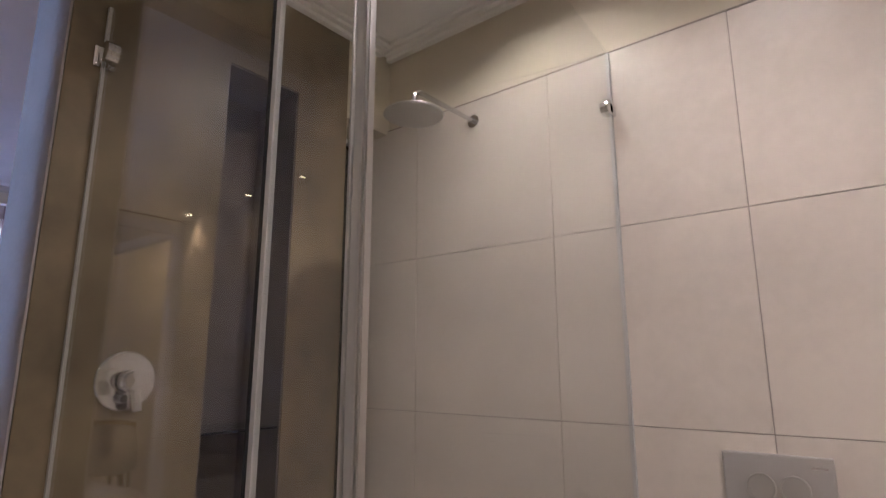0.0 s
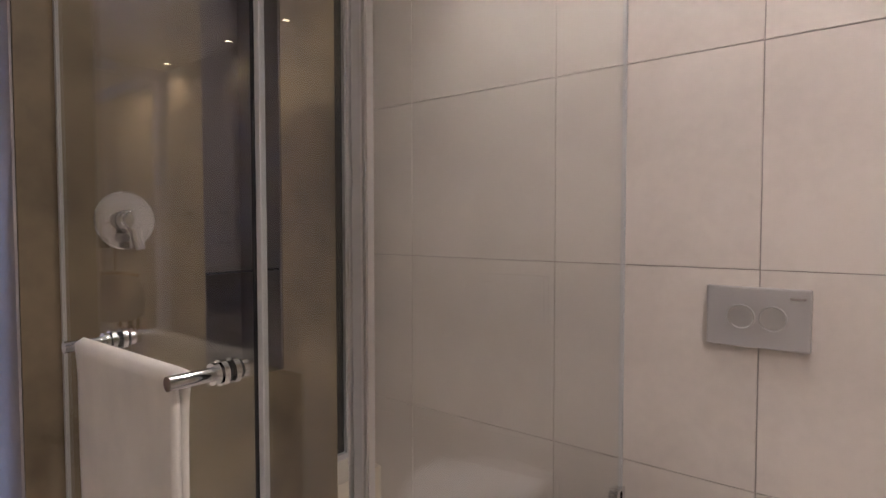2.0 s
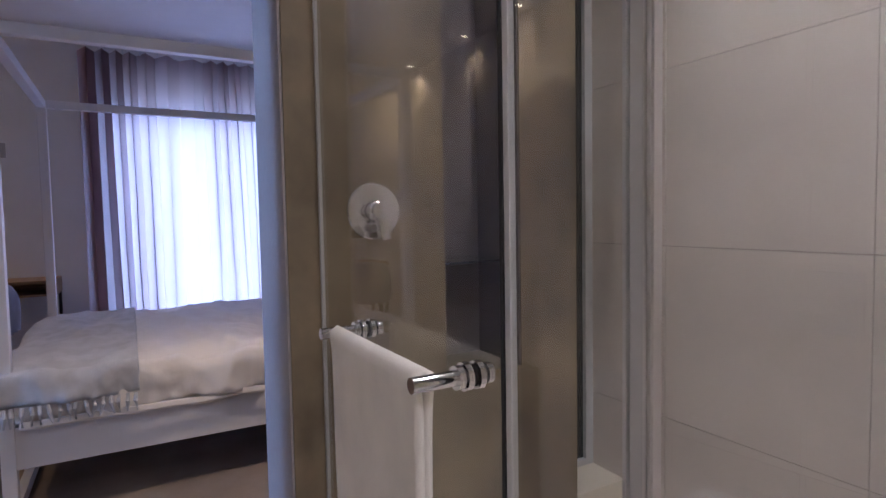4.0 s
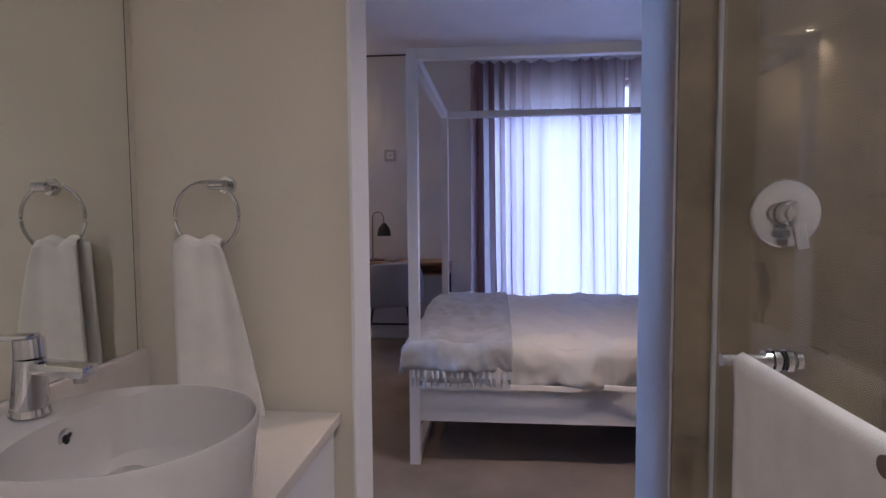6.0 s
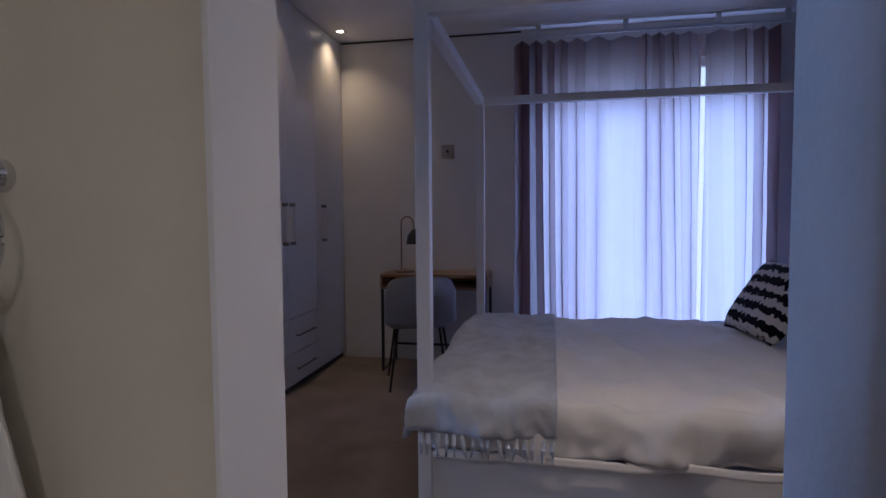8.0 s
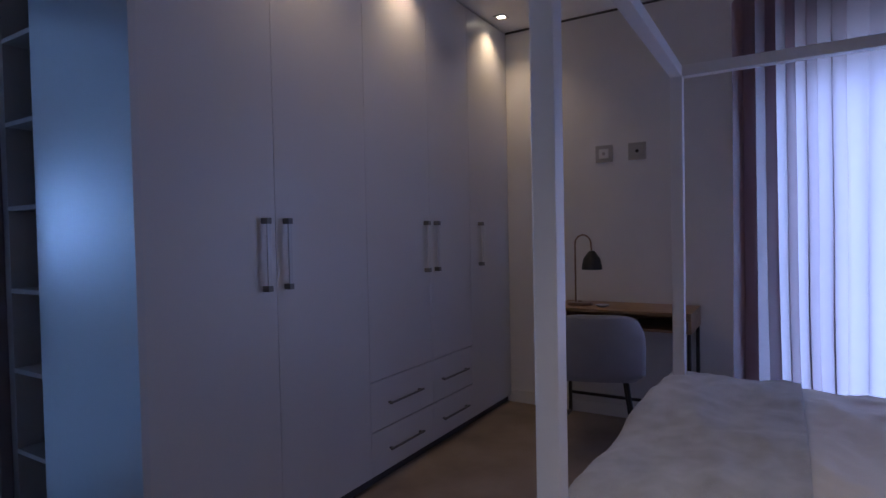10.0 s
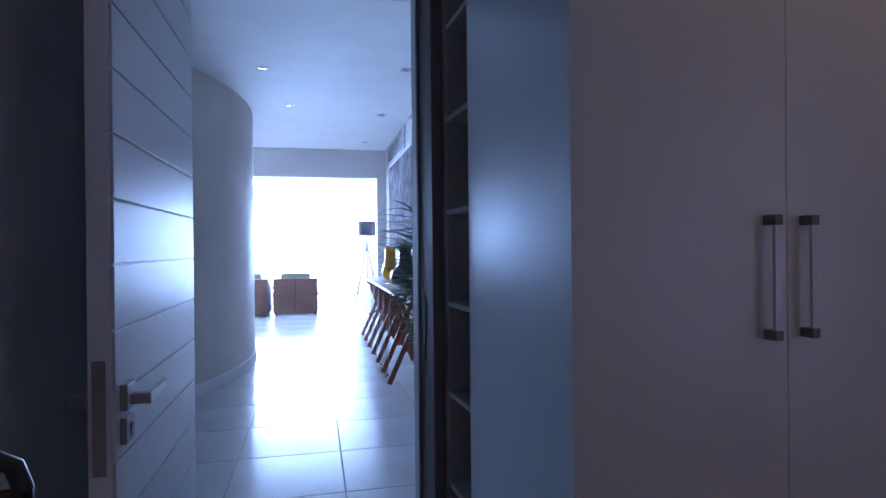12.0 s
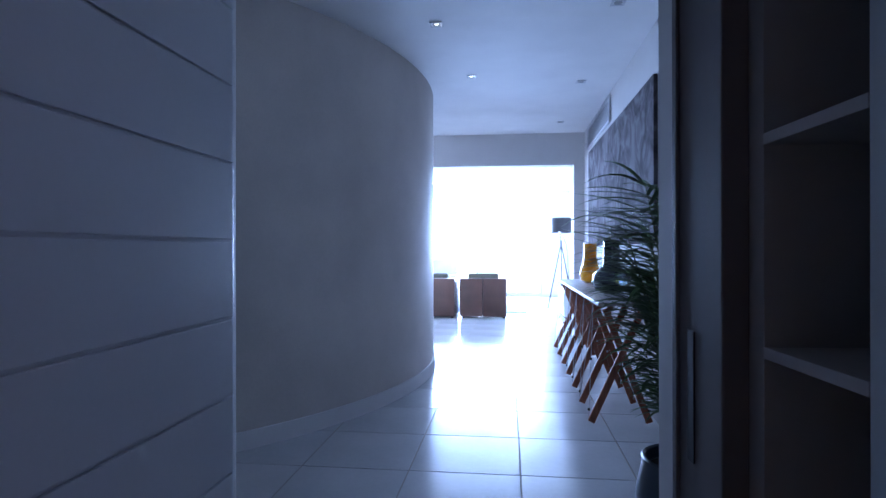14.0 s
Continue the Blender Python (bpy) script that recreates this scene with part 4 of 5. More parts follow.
for y in (BY0, BY1 - PW):
    part("canopy_rail", box(B(), BX0 + PW, BX1 - PW, y + 0.001, y + PW - 0.001, 1.907, 1.955, 0.003), "bedwhite", bed)
    part("end_rail", box(B(), BX0 + PW, BX1 - PW, y + 0.004, y + PW - 0.004, 0.215, 0.385, 0.003), "bedwhite", bed)
    part("floor_runner", box(B(), BX0 + PW, BX1 - PW, y + 0.005, y + PW - 0.005, 0, 0.05, 0.003), "bedwhite", bed)
part("slat_base", box(B(), BX0 + PW, BX1 - PW, BY0 + PW, BY1 - PW, 0.33, 0.352), "bedwhite", bed)
mt = thing("mattress", (0, 0, 0), "thick pale mattress inside the bed frame", "mattress", "", BEDM)
part("ticking", box(B(), BX0 + 0.055, BX1 - 0.055, BY0 + 0.055, BY1 - 0.055, 0.354, 0.56, 0.03), "mattress", mt, "", True)


def drape(x, y, lift=0.0):
    """Height of the bedding at (x, y): flat with creases, falling over the sides."""
    n = noise.noise((x * 2.3, y * 2.3, 0.3)) * 0.02 + noise.noise((x * 7, y * 10, 1.7)) * 0.007 - abs(noise.noise((x * 2.6, y * 5.5, 4.2))) * 0.034 - abs(noise.noise((x * 4.0 + y * 2, y * 7.0 - x, 8.1))) * 0.015
    n -= abs(noise.noise((x * 9.0 - y * 4.0, y * 13.0 + x * 3.0, 2.4))) ** 0.7 * 0.010
    n -= 0.025 * min(1.0, max(0.0, (-4.7 - x) / 0.25)) ** 2
    return 0.624 + n + lift


def bedding(x0, x1, y0, y1, zlow, lift=0.0, seed=0.0, hem=0.012, foot=0.0):
    """A sheet of cloth that lies on the bed and hangs down at both x sides (and at y0)."""
    def fn(u, v):
        s = (u - 0.5) * 2 * 1.18
        cx, hx = (x0 + x1) / 2, (x1 - x0) / 2
        if abs(s) <= 0.97:
            x, dz = cx + s / 0.97 * (hx - 0.03), 0.0
        else:
            k = min((abs(s) - 0.97) / 0.21, 1)
            x = cx + math.copysign(hx - 0.03 + 0.045 * math.sin(min(k * 3, 1) * math.pi / 2), s)
            dz = k
        y = y0 + (y1 - y0) * v
        if dz:
            wav = noise.noise((y * 3.6, 3.1 + seed, s + dz * 0.8)) * 0.06 - abs(noise.noise((y * 8.5, 7.3 + seed, s + dz * 0.9))) * 0.06 - abs(noise.noise((y * 19, 1.3 + seed, dz * 2.0))) * 0.022 + 0.03 * math.sin(dz * math.pi)
            x += math.copysign(1, s) * (wav * dz)
            z = drape(x, y, lift) * (1 - dz) + (zlow + noise.noise((y * 4, seed, 2.0)) * hem) * dz
        else:
            z = drape(x, y, lift)
            rim = min(1, (hx - 0.03 - abs(x - cx)) / 0.10)
            z -= 0.03 * (1 - rim) ** 2
        if foot and v < 0.2:
            # over the foot end and down
            k = (0.2 - v) / 0.2
            y = y0 + (y1 - y0) * 0.2 - 0.105 * math.sin(min(1, k * 2.2) * math.pi / 2) - 0.03 * k * noise.noise((x * 4, 2.0, k))
            z -= foot * k ** 1.6 * (1 - min(dz, 1) * 0.8)
        return (x, y, z)
    return fn


dv = thing("duvet", (0, 0, 0), "crumpled white duvet hanging over the bed sides", "duvet", "", BEDM)
part("cover", sheet(B(), bedding(BX0 - 0.005, BX1 + 0.022, 0.225, 2.3, 0.405, 0.0, 0.0, 0.02), 130, 150, 0.014), "duvet", dv, "", "all")
hemb = B()
sheet(hemb, lambda u, v: (BX1 + 0.036 + noise.noise((u * 11.0, 3.1, 1)) * 0.02 + 0.006 * v, 0.24 + 2.0 * u, 0.415 - 0.03 * v + noise.noise((u * 8.0, 0, 2.0)) * 0.01), 90, 3, 0.004)
part("hem", hemb, "duvet", dv, "", "all")
th = thing("throw_blanket", (0, 0, 0), "grey woven throw with fringe across the bed foot", "throw", "", BEDM)
part("cloth", sheet(B(), bedding(BX0 - 0.03, BX1 + 0.045, 0.138, 0.655, 0.475, 0.016, 5.0, 0.012, 0.17), 110, 60, 0.006), "throw", th, "", "all")
for k in range(16):
    y = 0.195 + k * 0.0295
    fx = BX1 + 0.07 + noise.noise((y * 5.2, 8.1, 1.18)) * 0.03
    y += random.uniform(-0.006, 0.006)
    tube_pts = [(fx, y, 0.478), (fx + 0.012, y + random.uniform(-0.006, 0.006), 0.45), (fx + 0.004, y + random.uniform(-0.015, 0.015), 0.405)]
    part("fringe_tassel", tube(B(), tube_pts, [0.007, 0.009, 0.004], 7), "throw", th, "", True)


def cushion(m, w, h, t, mat, label):
    c = thing("cushion", m, label, "cushion", "", BEDM)
    def fn(sign):
        def f(u, v):
            a, b = (u - 0.5) * 2, (v - 0.5) * 2
            puff = (max(0, 1 - a ** 4) * max(0, 1 - b ** 4)) ** 0.5
            pinch = 1 - 0.06 * (b * b) * (1 - abs(a) ** 3)
            pin2 = 1 - 0.06 * (a * a) * (1 - abs(b) ** 3)
            return (a * w / 2 * pin2, sign * t / 2 * puff, b * h / 2 * pinch)
        return f
    bm = B()
    sheet(bm, fn(1), 22, 22)
    sheet(bm, fn(-1), 22, 22)
    bmesh.ops.remove_doubles(bm, verts=bm.verts, dist=0.0005)
    part("cover", bm, mat, c, "", "all")
    return c


cushion(pose(-4.36, 1.68, 0.80, -34, 0, 8), 0.47, 0.42, 0.15, "stripes", "black and white striped cushion leaning on the bed")
cushion(pose(-4.55, 2.2, 0.84, -22, 0, 0), 0.62, 0.52, 0.2, "duvet", "plump white pillow behind the striped cushion")
cushion(pose(-3.75, 2.2, 0.82, -22, 0, 0), 0.62, 0.5, 0.2, "duvet", "plump white pillow at the bed head")

# curtain
def curtain(y0, y1, xc, z0, z1, pitch_, label, phase=0.0):
    c = thing("curtain", (0, 0, 0), label, "curtain")
    n = max(2, int((y1 - y0) / pitch_))
    def fn(u, v):
        y = y0 + (y1 - y0) * u
        a = 2 * math.pi * (n * u + 1.3 * noise.noise((y * 1.9, 2.0 + phase, 0.35 * v))) + phase
        amp = 0.055 * (0.8 + 1.1 * noise.noise((y * 2.2, 5.0 + phase, v * 0.6)))
        x = xc + amp * math.sin(a + 0.5 * noise.noise((y * 3, v * 1.4, phase))) + 0.012 * noise.noise((y * 9, v * 2, 1))
        y += 0.011 * (1 + 1.1 * noise.noise((y * 2.7, 3.0 + phase, v * 0.4))) * math.sin(2 * a) + 0.012 * noise.noise((y * 4, v * 2.0, 9))
        return (x, y, z1 + (z0 - z1) * v + (0.010 * math.sin(a) + 0.012 * noise.noise((y * 3.1, 4.0, 2.0))) * max(0.0, 1 - v * 20))
    part("cloth", sheet(B(), fn, n * 28, 24), "curtain", c, "", "all")
    for k in range(n):
        y = y0 + (y1 - y0) * (k + 0.5) / n
        part("glider", box(B(), xc - 0.006, xc + 0.006, y - 0.006, y + 0.006, z1 - 0.01, z1 + 0.042), "shelf", c)
    return c


curtain(0.30, 1.79, XF + 0.11, FB + 0.02, 2.66, 0.125, "long mauve-grey curtain, half lit by the window behind")
curtain(1.806, 2.36, XF + 0.11, FB + 0.02, 2.66, 0.125, "long mauve-grey curtain panel, lit from behind", 1.3)
rl = thing("curtain_rail", (0, 0, 0), "white ceiling curtain rail above the window", "curtain rail")
part("rail", box(B(), XF + 0.095, XF + 0.125, 0.26, 2.45, 2.70, 2.722, 0.003), "shelf", rl)
for y in (0.5, 1.2, 1.9, 2.4):
    part("bracket", box(B(), XF + 0.097, XF + 0.123, y - 0.02, y + 0.02, 2.722, CR, 0.002), "shelf", rl)

# desk, chair, lamp
dk = thing("writing_desk", (0, 0, 0), "oak desk with an open slot on black metal legs", "desk")
DX0, DX1, DY0, DY1 = -6.40, -5.96, -0.80, 0.10
DZ = 0.735          # desk top
part("desktop", box(B(), DX0, DX1, DY0, DY1, DZ - 0.022, DZ, 0.002), "oak", dk)
part("slot_bottom", box(B(), DX0, DX1 - 0.01, DY0, DY1, DZ - 0.125, DZ - 0.11, 0.002), "oak", dk)
for y in (DY0, DY1 - 0.018):
    part("slot_side", box(B(), DX0, DX1 - 0.004, y, y + 0.018, DZ - 0.11, DZ - 0.022, 0.001), "oak", dk)
part("slot_back", box(B(), DX0, DX0 + 0.014, DY0 + 0.018, DY1 - 0.018, DZ - 0.11, DZ - 0.022), "oak", dk)
for y in (DY0 + 0.004, DY1 - 0.026):
    for x in (DX0 + 0.02, DX1 - 0.028):
        part("leg", box(B(), x, x + 0.022, y, y + 0.022, FB + 0.022, DZ - 0.126, 0.002), "black", dk)
    part("foot_bar", box(B(), DX0 + 0.02, DX1 - 0.006, y, y + 0.022, FB, FB + 0.022, 0.002), "black", dk)
part("back_bar", box(B(), DX0 + 0.022, DX0 + 0.04, DY0 + 0.03, DY1 - 0.03, 0.05, 0.07, 0.002), "black", dk)

ch = thing("desk_chair", pose(-5.68, -0.40, FB, 0, 0, -72) @ Matrix.Scale(1.06, 4), "grey upholstered shell chair with black metal legs", "chair")


def shell(u, v):
    # seat sweeping up into a curved back; y is the back side
    a = (u - 0.5) * 2
    if v < 0.5:
        k = v / 0.5
        w = 0.235 - 0.02 * (1 - k)
        y = -0.24 + 0.40 * k
        z = 0.455 - 0.012 * math.sin(k * math.pi) + 0.03 * abs(a) ** 3 + (0.02 * k * k)
        return (a * w * (1 - 0.08 * max(0, 0.3 - k)), y, z)
    k = (v - 0.5) / 0.5
    w = 0.245 * (1 - 0.35 * max(0, k - 0.75) * abs(a) * 2) * (1 - 0.06 * k)
    y = 0.16 + 0.10 * math.sin(k * math.pi / 2) - 0.09 * a * a * min(1, 0.4 + k)
    z = 0.475 + 0.345 * k - 0.06 * abs(a) ** 4 * k
    return (a * w, y, z)


part("seat_shell", sheet(B(), shell, 20, 36, 0.035), "chair", ch, "", "all")
part("seat_pad", box(B(), -0.2, 0.2, -0.22, 0.14, 0.462, 0.495, 0.015), "chair", ch, "", True)
for sx, sy in ((-1, -1), (1, -1), (-1, 1), (1, 1)):
    l_ = B()
    tube(l_, [(sx * 0.15, sy * 0.14 - 0.03, 0.445), (sx * 0.165, sy * 0.155 - 0.03, 0.43), (sx * 0.225, sy * 0.21 - 0.02, 0)], [0.011, 0.011, 0.008], 10)
    part("leg", l_, "black", ch, "", True)
part("cross_brace", box(B(), -0.15, 0.15, -0.18, 0.12, 0.432, 0.444, 0.003), "black", ch)

lp = thing("desk_lamp", (-6.14, -0.63, DZ + 0.001), "bronze gooseneck desk lamp with a black dome shade", "lamp")
part("base", lathe(B(), [(0.085, 0), (0.085, 0.012), (0.078, 0.02), (0.012, 0.022), (0.010, 0.03)], 40), "lampbrass", lp, "", True)
pts = [(0, -0.03, 0.02), (0, -0.03, 0.42)] + [(0, -0.03 + 0.055 - 0.055 * math.cos(a), 0.42 + 0.06 * math.sin(a)) for a in [math.pi * k / 14 for k in range(1, 14)]] + [(0, 0.08, 0.42), (0, 0.085, 0.36)]
part("gooseneck", tube(B(), pts, 0.006, 12), "lampbrass", lp, "", True)
part("shade", lathe(B(), [(0.0001, 0.372), (0.018, 0.37), (0.03, 0.355), (0.055, 0.32), (0.066, 0.27), (0.068, 0.245), (0.064, 0.245), (0.062, 0.27), (0.05, 0.315), (0.0001, 0.34)], 40, at=(0, 0.085, 0)), "black", lp, "black domed shade", True)
tc_ = thing("desk_dish", (-6.08, -0.46, DZ + 0.001), "small pale dish on the oak desk", "dish")
part("dish", lathe(B(), [(0.02, 0), (0.045, 0.012), (0.046, 0.016), (0.02, 0.005), (0.0001, 0.005)], 28), "shelf", tc_, "", True)

for y, kind_ in ((-0.525, 0), (-0.295, 1)):
    s_ = thing("wall_switch", (XF, y, 1.79), "square grey wall control plate above the desk", "wall control")
    part("cover", box(B(), 0, 0.010, -0.06, 0.06, -0.06, 0.06, 0.003), "plate", s_)
    part("insert", box(B(), 0.010, 0.014, -0.034, 0.034, -0.034, 0.034, 0.002), "white_wall" if kind_ == 0 else "plate", s_)
    part("dial", cyl(B(), (0.014, 0, 0), (0.019, 0, 0), 0.012, 0.011, 20), "black" if kind_ else "plate", s_, "", True)

# living room door, open into the bedroom
dr = tagged(new("door_1"), "white boarded door standing open into the bedroom", "door", "", "structure")
dr.matrix_world = pose(-2.528, -2.262, 0, 0, 0, 85.9)
DW, DT, DH = 0.80, 0.042, 2.30
part("leaf", box(B(), 0, DW, -DT, 0, 0.008, DH, 0.002), "door", dr)
zs = [1.22 + 0.1355 * k for k in range(-9, 8)]
for z0, z1 in zip(zs, zs[1:]):
    part("board", box(B(), 0.012, DW - 0.012, 0.0, 0.006, max(z0 + 0.0025, 0.012), min(z1 - 0.0025, DH - 0.004), 0.002), "door", dr)
part("latch_plate", box(B(), DW, DW + 0.002, -0.034, -0.008, 0.79, 1.025, 0.0005), "ironmongery", dr, "steel latch plate")
for side_ in (1, -1):
    y0_ = 0.006 if side_ > 0 else -DT
    s_ = B()
    box(s_, DW - 0.090, DW - 0.034, min(y0_, y0_ + side_ * 0.016), max(y0_, y0_ + side_ * 0.016), 0.911, 0.967, 0.002)
    rs = part("handle_rose", s_, "ironmongery", dr, "square dark nickel rose")
    s_ = B()
    box(s_, DW - 0.073, DW - 0.051, min(y0_ + side_ * 0.016, y0_ + side_ * 0.046), max(y0_ + side_ * 0.016, y0_ + side_ * 0.046), 0.921, 0.943)
    box(s_, DW - 0.195, DW - 0.05, min(y0_ + side_ * 0.045, y0_ + side_ * 0.057), max(y0_ + side_ * 0.045, y0_ + side_ * 0.057), 0.920, 0.944, 0.002)
    part("lever", s_, "ironmongery", rs)
    s_ = B()
    box(s_, DW - 0.090, DW - 0.034, min(y0_, y0_ + side_ * 0.014), max(y0_, y0_ + side_ * 0.014), 0.840, 0.896, 0.002)
    ks = part("key_rose", s_, "ironmongery", dr, "square dark nickel key plate")
    s_ = B()
    cyl(s_, (DW - 0.062, y0_ + side_ * 0.014, 0.873), (DW - 0.062, y0_ + side_ * 0.0155, 0.873), 0.008, 0.008, 16)
    box(s_, DW - 0.065, DW - 0.059, min(y0_ + side_ * 0.014, y0_ + side_ * 0.0155), max(y0_ + side_ * 0.014, y0_ + side_ * 0.0155), 0.851, 0.871)
    part("keyhole", s_, "black", ks)
for z in (0.25, 1.05, 1.85):
    part("hinge", cyl(B(), (-0.006, -DT / 2, z - 0.05), (-0.006, -DT / 2, z + 0.05), 0.006, 0.006, 12), "steel", dr)

# made-up tube frame for an unclear chair-like shape, only its corner shows
dc = thing("dark_tube_frame", (0, 0, 0), "dark rounded tube frame by the wall, made up for a chair-like shape", "stand")
part("frame_tube", tube(B(), [(-2.465, -1.06, FB), (-2.465, -1.06, 0.93), (-2.455, -1.06, 0.96), (-2.43, -1.06, 0.975), (-2.25, -1.06, 0.93), (-2.25, -1.06, FB)], 0.013, 10), "black", dc, "", True)
part("cloth_strap", box(B(), -2.452, -2.262, -1.065, -1.055, 0.885, 0.93, 0.003), "leather", dc)
part("cross_bar", tube(B(), [(-2.465, -1.06, 0.4), (-2.25, -1.06, 0.4)], 0.009, 8), "black", dc, "", True)

# ---- living room things ----
def console_table():
    t = thing("console_table", (0, 0, 0), "long slim console with crossed red-brown legs and cables", "console table", "", LV)
    y0, y1 = -8.25, -5.12
    for k in range(3):
        xa = -4.12 + k * 0.123
        part("top_plank", box(B(), xa, xa + 0.121, y0, y1, 0.815, 0.84, 0.003), "slate", t)
    n = 7
    for i in range(n):
        y = y1 - 0.035 - i * (y1 - y0 - 0.135) / (n - 1)
        for (xa, xb), dy in (((-3.70, -4.06), 0.012), ((-4.11, -3.80), -0.012)):
            d = Vector((xb - xa, 0, 0.815))
            m = Matrix.Translation((xa, y + dy, 0)) @ Vector(d).to_track_quat("Z", "Y").to_matrix().to_4x4()
            b = B()
            L = d.length
            box(b, -0.023, 0.023, -0.011, 0.011, 0.02, L - 0.02, 0.003)
            ang_ = math.atan2(d.x, d.z)
            part("leg", b, "redwood", t, "", False, Matrix.Translation((xa, y + dy, 0)) @ Matrix.Rotation(ang_, 4, "Y"))
        c = B()
        cyl(c, (-3.90, y - 0.03, 0.42), (-3.90, y + 0.03, 0.42), 0.008, 0.008, 10)
        part("pivot_bolt", c, "cable", t)
        if i < n - 1:
            yn = y - (y1 - y0 - 0.135) / (n - 1)
            for xa, xb in ((-3.695, -3.76), (-4.1, -4.06)):
                part("cable", tube(B(), [(xa, y, 0.05), (xb, (y + yn) / 2, 0.80)], 0.0028, 5), "cable", t)
                part("cable", tube(B(), [(xb, (y + yn) / 2, 0.80), (xa, yn, 0.05)], 0.0028, 5), "cable", t)
                part("bead", lathe(B(), [(0.0001, -0.012), (0.009, -0.006), (0.009, 0.006), (0.0001, 0.012)], 8, at=(xa, y, 0.10)), "darkglass", t)
                part("bead", lathe(B(), [(0.0001, -0.012), (0.009, -0.006), (0.009, 0.006), (0.0001, 0.012)], 8, at=((xa + xb) / 2, (y + (y + yn) / 2) / 2, 0.425)), "darkglass", t)
    return t


console_table()
v1 = thing("amber_vase", (-4.035, -7.5, 0.84), "tall amber glass vase on the console", "vase", "", LV)
part("vase_glass", lathe(B(), [(0.06, 0), (0.10, 0.03), (0.115, 0.09), (0.105, 0.15), (0.085, 0.20), (0.072, 0.28), (0.07, 0.43), (0.064, 0.43), (0.066, 0.24), (0.0001, 0.05)], 36), "amber", v1, "", True)
v2 = thing("dark_vase", (-3.995, -5.98, 0.84), "round smoky black glass vase with a wide neck", "vase", "", LV)
part("vase_glass", lathe(B(), [(0.06, 0), (0.13, 0.03), (0.16, 0.09), (0.15, 0.15), (0.115, 0.195), (0.075, 0.225), (0.067, 0.25), (0.066, 0.44), (0.06, 0.44), (0.058, 0.24), (0.0001, 0.06)], 36), "smoky", v2, "", True)


def palm(at, m):
    p = thing("potted_palm", at, "large potted palm with long arching green leaves", "plant", "", m)
    part("pot", lathe(B(), [(0.15, 0), (0.195, 0.1), (0.2, 0.2), (0.175, 0.32), (0.178, 0.345), (0.172, 0.352), (0.160, 0.345), (0.158, 0.3), (0.0001, 0.29)], 40), "pot", p, "dark glazed pot", True)
    part("soil", cyl(B(), (0, 0, 0.291), (0, 0, 0.30), 0.150, 0.150, 24), "soil", p)
    rnd = random.Random(11)
    count_ = 28
    for k in range(count_):
        az = k * 2.399 + rnd.uniform(-0.3, 0.3)
        rank = ((k * 7) % count_) / count_
        tall = 0.52 + 0.88 * rank ** 0.6 + rnd.uniform(-0.04, 0.04)
        wallward = max(0.0, -math.cos(az))
        reach = rnd.uniform(0.12, 0.30) * (1 - 0.6 * wallward) * (0.35 + 0.65 * rank)
        droop = rnd.uniform(0.05, 0.25)
        base = Vector((0.06 * math.cos(az), 0.06 * math.sin(az), 0.29))
        pts_ = []
        for i in range(13):
            s = i / 12
            pts_.append(base + Vector((math.cos(az) * reach * s ** 1.6, math.sin(az) * reach * s ** 1.6, tall * (s - droop * max(0, s - 0.5) ** 2 * 2.4))))
        f = B()
        tube(f, pts_, [0.007 * (1 - 0.75 * i / 12) for i in range(13)], 6)
        stem_ = part("frond_stem", f, "stem", p, "", True)
        lf = B()
        n = 15
        for i in range(n):
            s = 0.45 + 0.55 * i / (n - 1)
            j = min(int(s * 12), 11)
            q = pts_[j].lerp(pts_[j + 1], s * 12 - j)
            tan = (pts_[j + 1] - pts_[j]).normalized()
            out = Vector((math.cos(az), math.sin(az), 0))
            sideways = Vector((-math.sin(az), math.cos(az), 0))
            for sg in (-1, 1):
                L = (0.40 - 0.2 * abs(s - 0.65)) * rnd.uniform(0.75, 1.15) * (0.55 + 0.45 * min(1, rank * 2.5))
                d = (tan * 0.35 + out * (0.35 + 0.55 * (s - 0.45)) + sideways * sg * rnd.uniform(0.55, 0.95) + Vector((0, 0, rnd.uniform(-0.05, 0.25)))).normalized()
                if i == n - 1:
                    d = (tan * 0.5 + out * 0.7 + sideways * sg * 0.15).normalized()
                w = rnd.uniform(0.009, 0.0145)
                sag = rnd.uniform(0.04, 0.16)
                prev = None
                for a in range(6):
                    t = a / 5
                    c = q + d * L * t + Vector((0, 0, -sag * t * t * L / 0.3))
                    c.x = max(c.x, -0.27 + 0.01 * math.sin(i + sg))
                    ww = w * (0.45 + 1.3 * t if t < 0.4 else 1.35 * (1 - t) ** 0.75) + 0.0005
                    wd = d.cross(Vector((0, 0, 1))).normalized()
                    cur = (lf.verts.new(c - wd * ww), lf.verts.new(c + Vector((0, 0, -0.35 * ww))), lf.verts.new(c + wd * ww))
                    if prev:
                        lf.faces.new((prev[0], prev[1], cur[1], cur[0]))
                        lf.faces.new((prev[1], prev[2], cur[2], cur[1]))
                    prev = cur
        part("leaf_blade", lf, "leaf", stem_, "", "all")
    return p


palm((-3.87, -3.58, 0), LV)

art = thing("wall_picture", (XR, -6.8, 1.85), "large grey floral picture on the living room wall", "picture", "", LV)
part("canvas", box(B(), 0.001, 0.03, -1.6, 1.6, -0.60, 0.57, 0.003), "art", art)
gr = thing("air_grille", (XR, -7.8, 2.63), "white slatted air-conditioning grille high on the wall", "air grille", "", LV)
part("backing", box(B(), 0.001, 0.004, -0.78, 0.78, -0.115, 0.115), "dark", gr)
f = B()
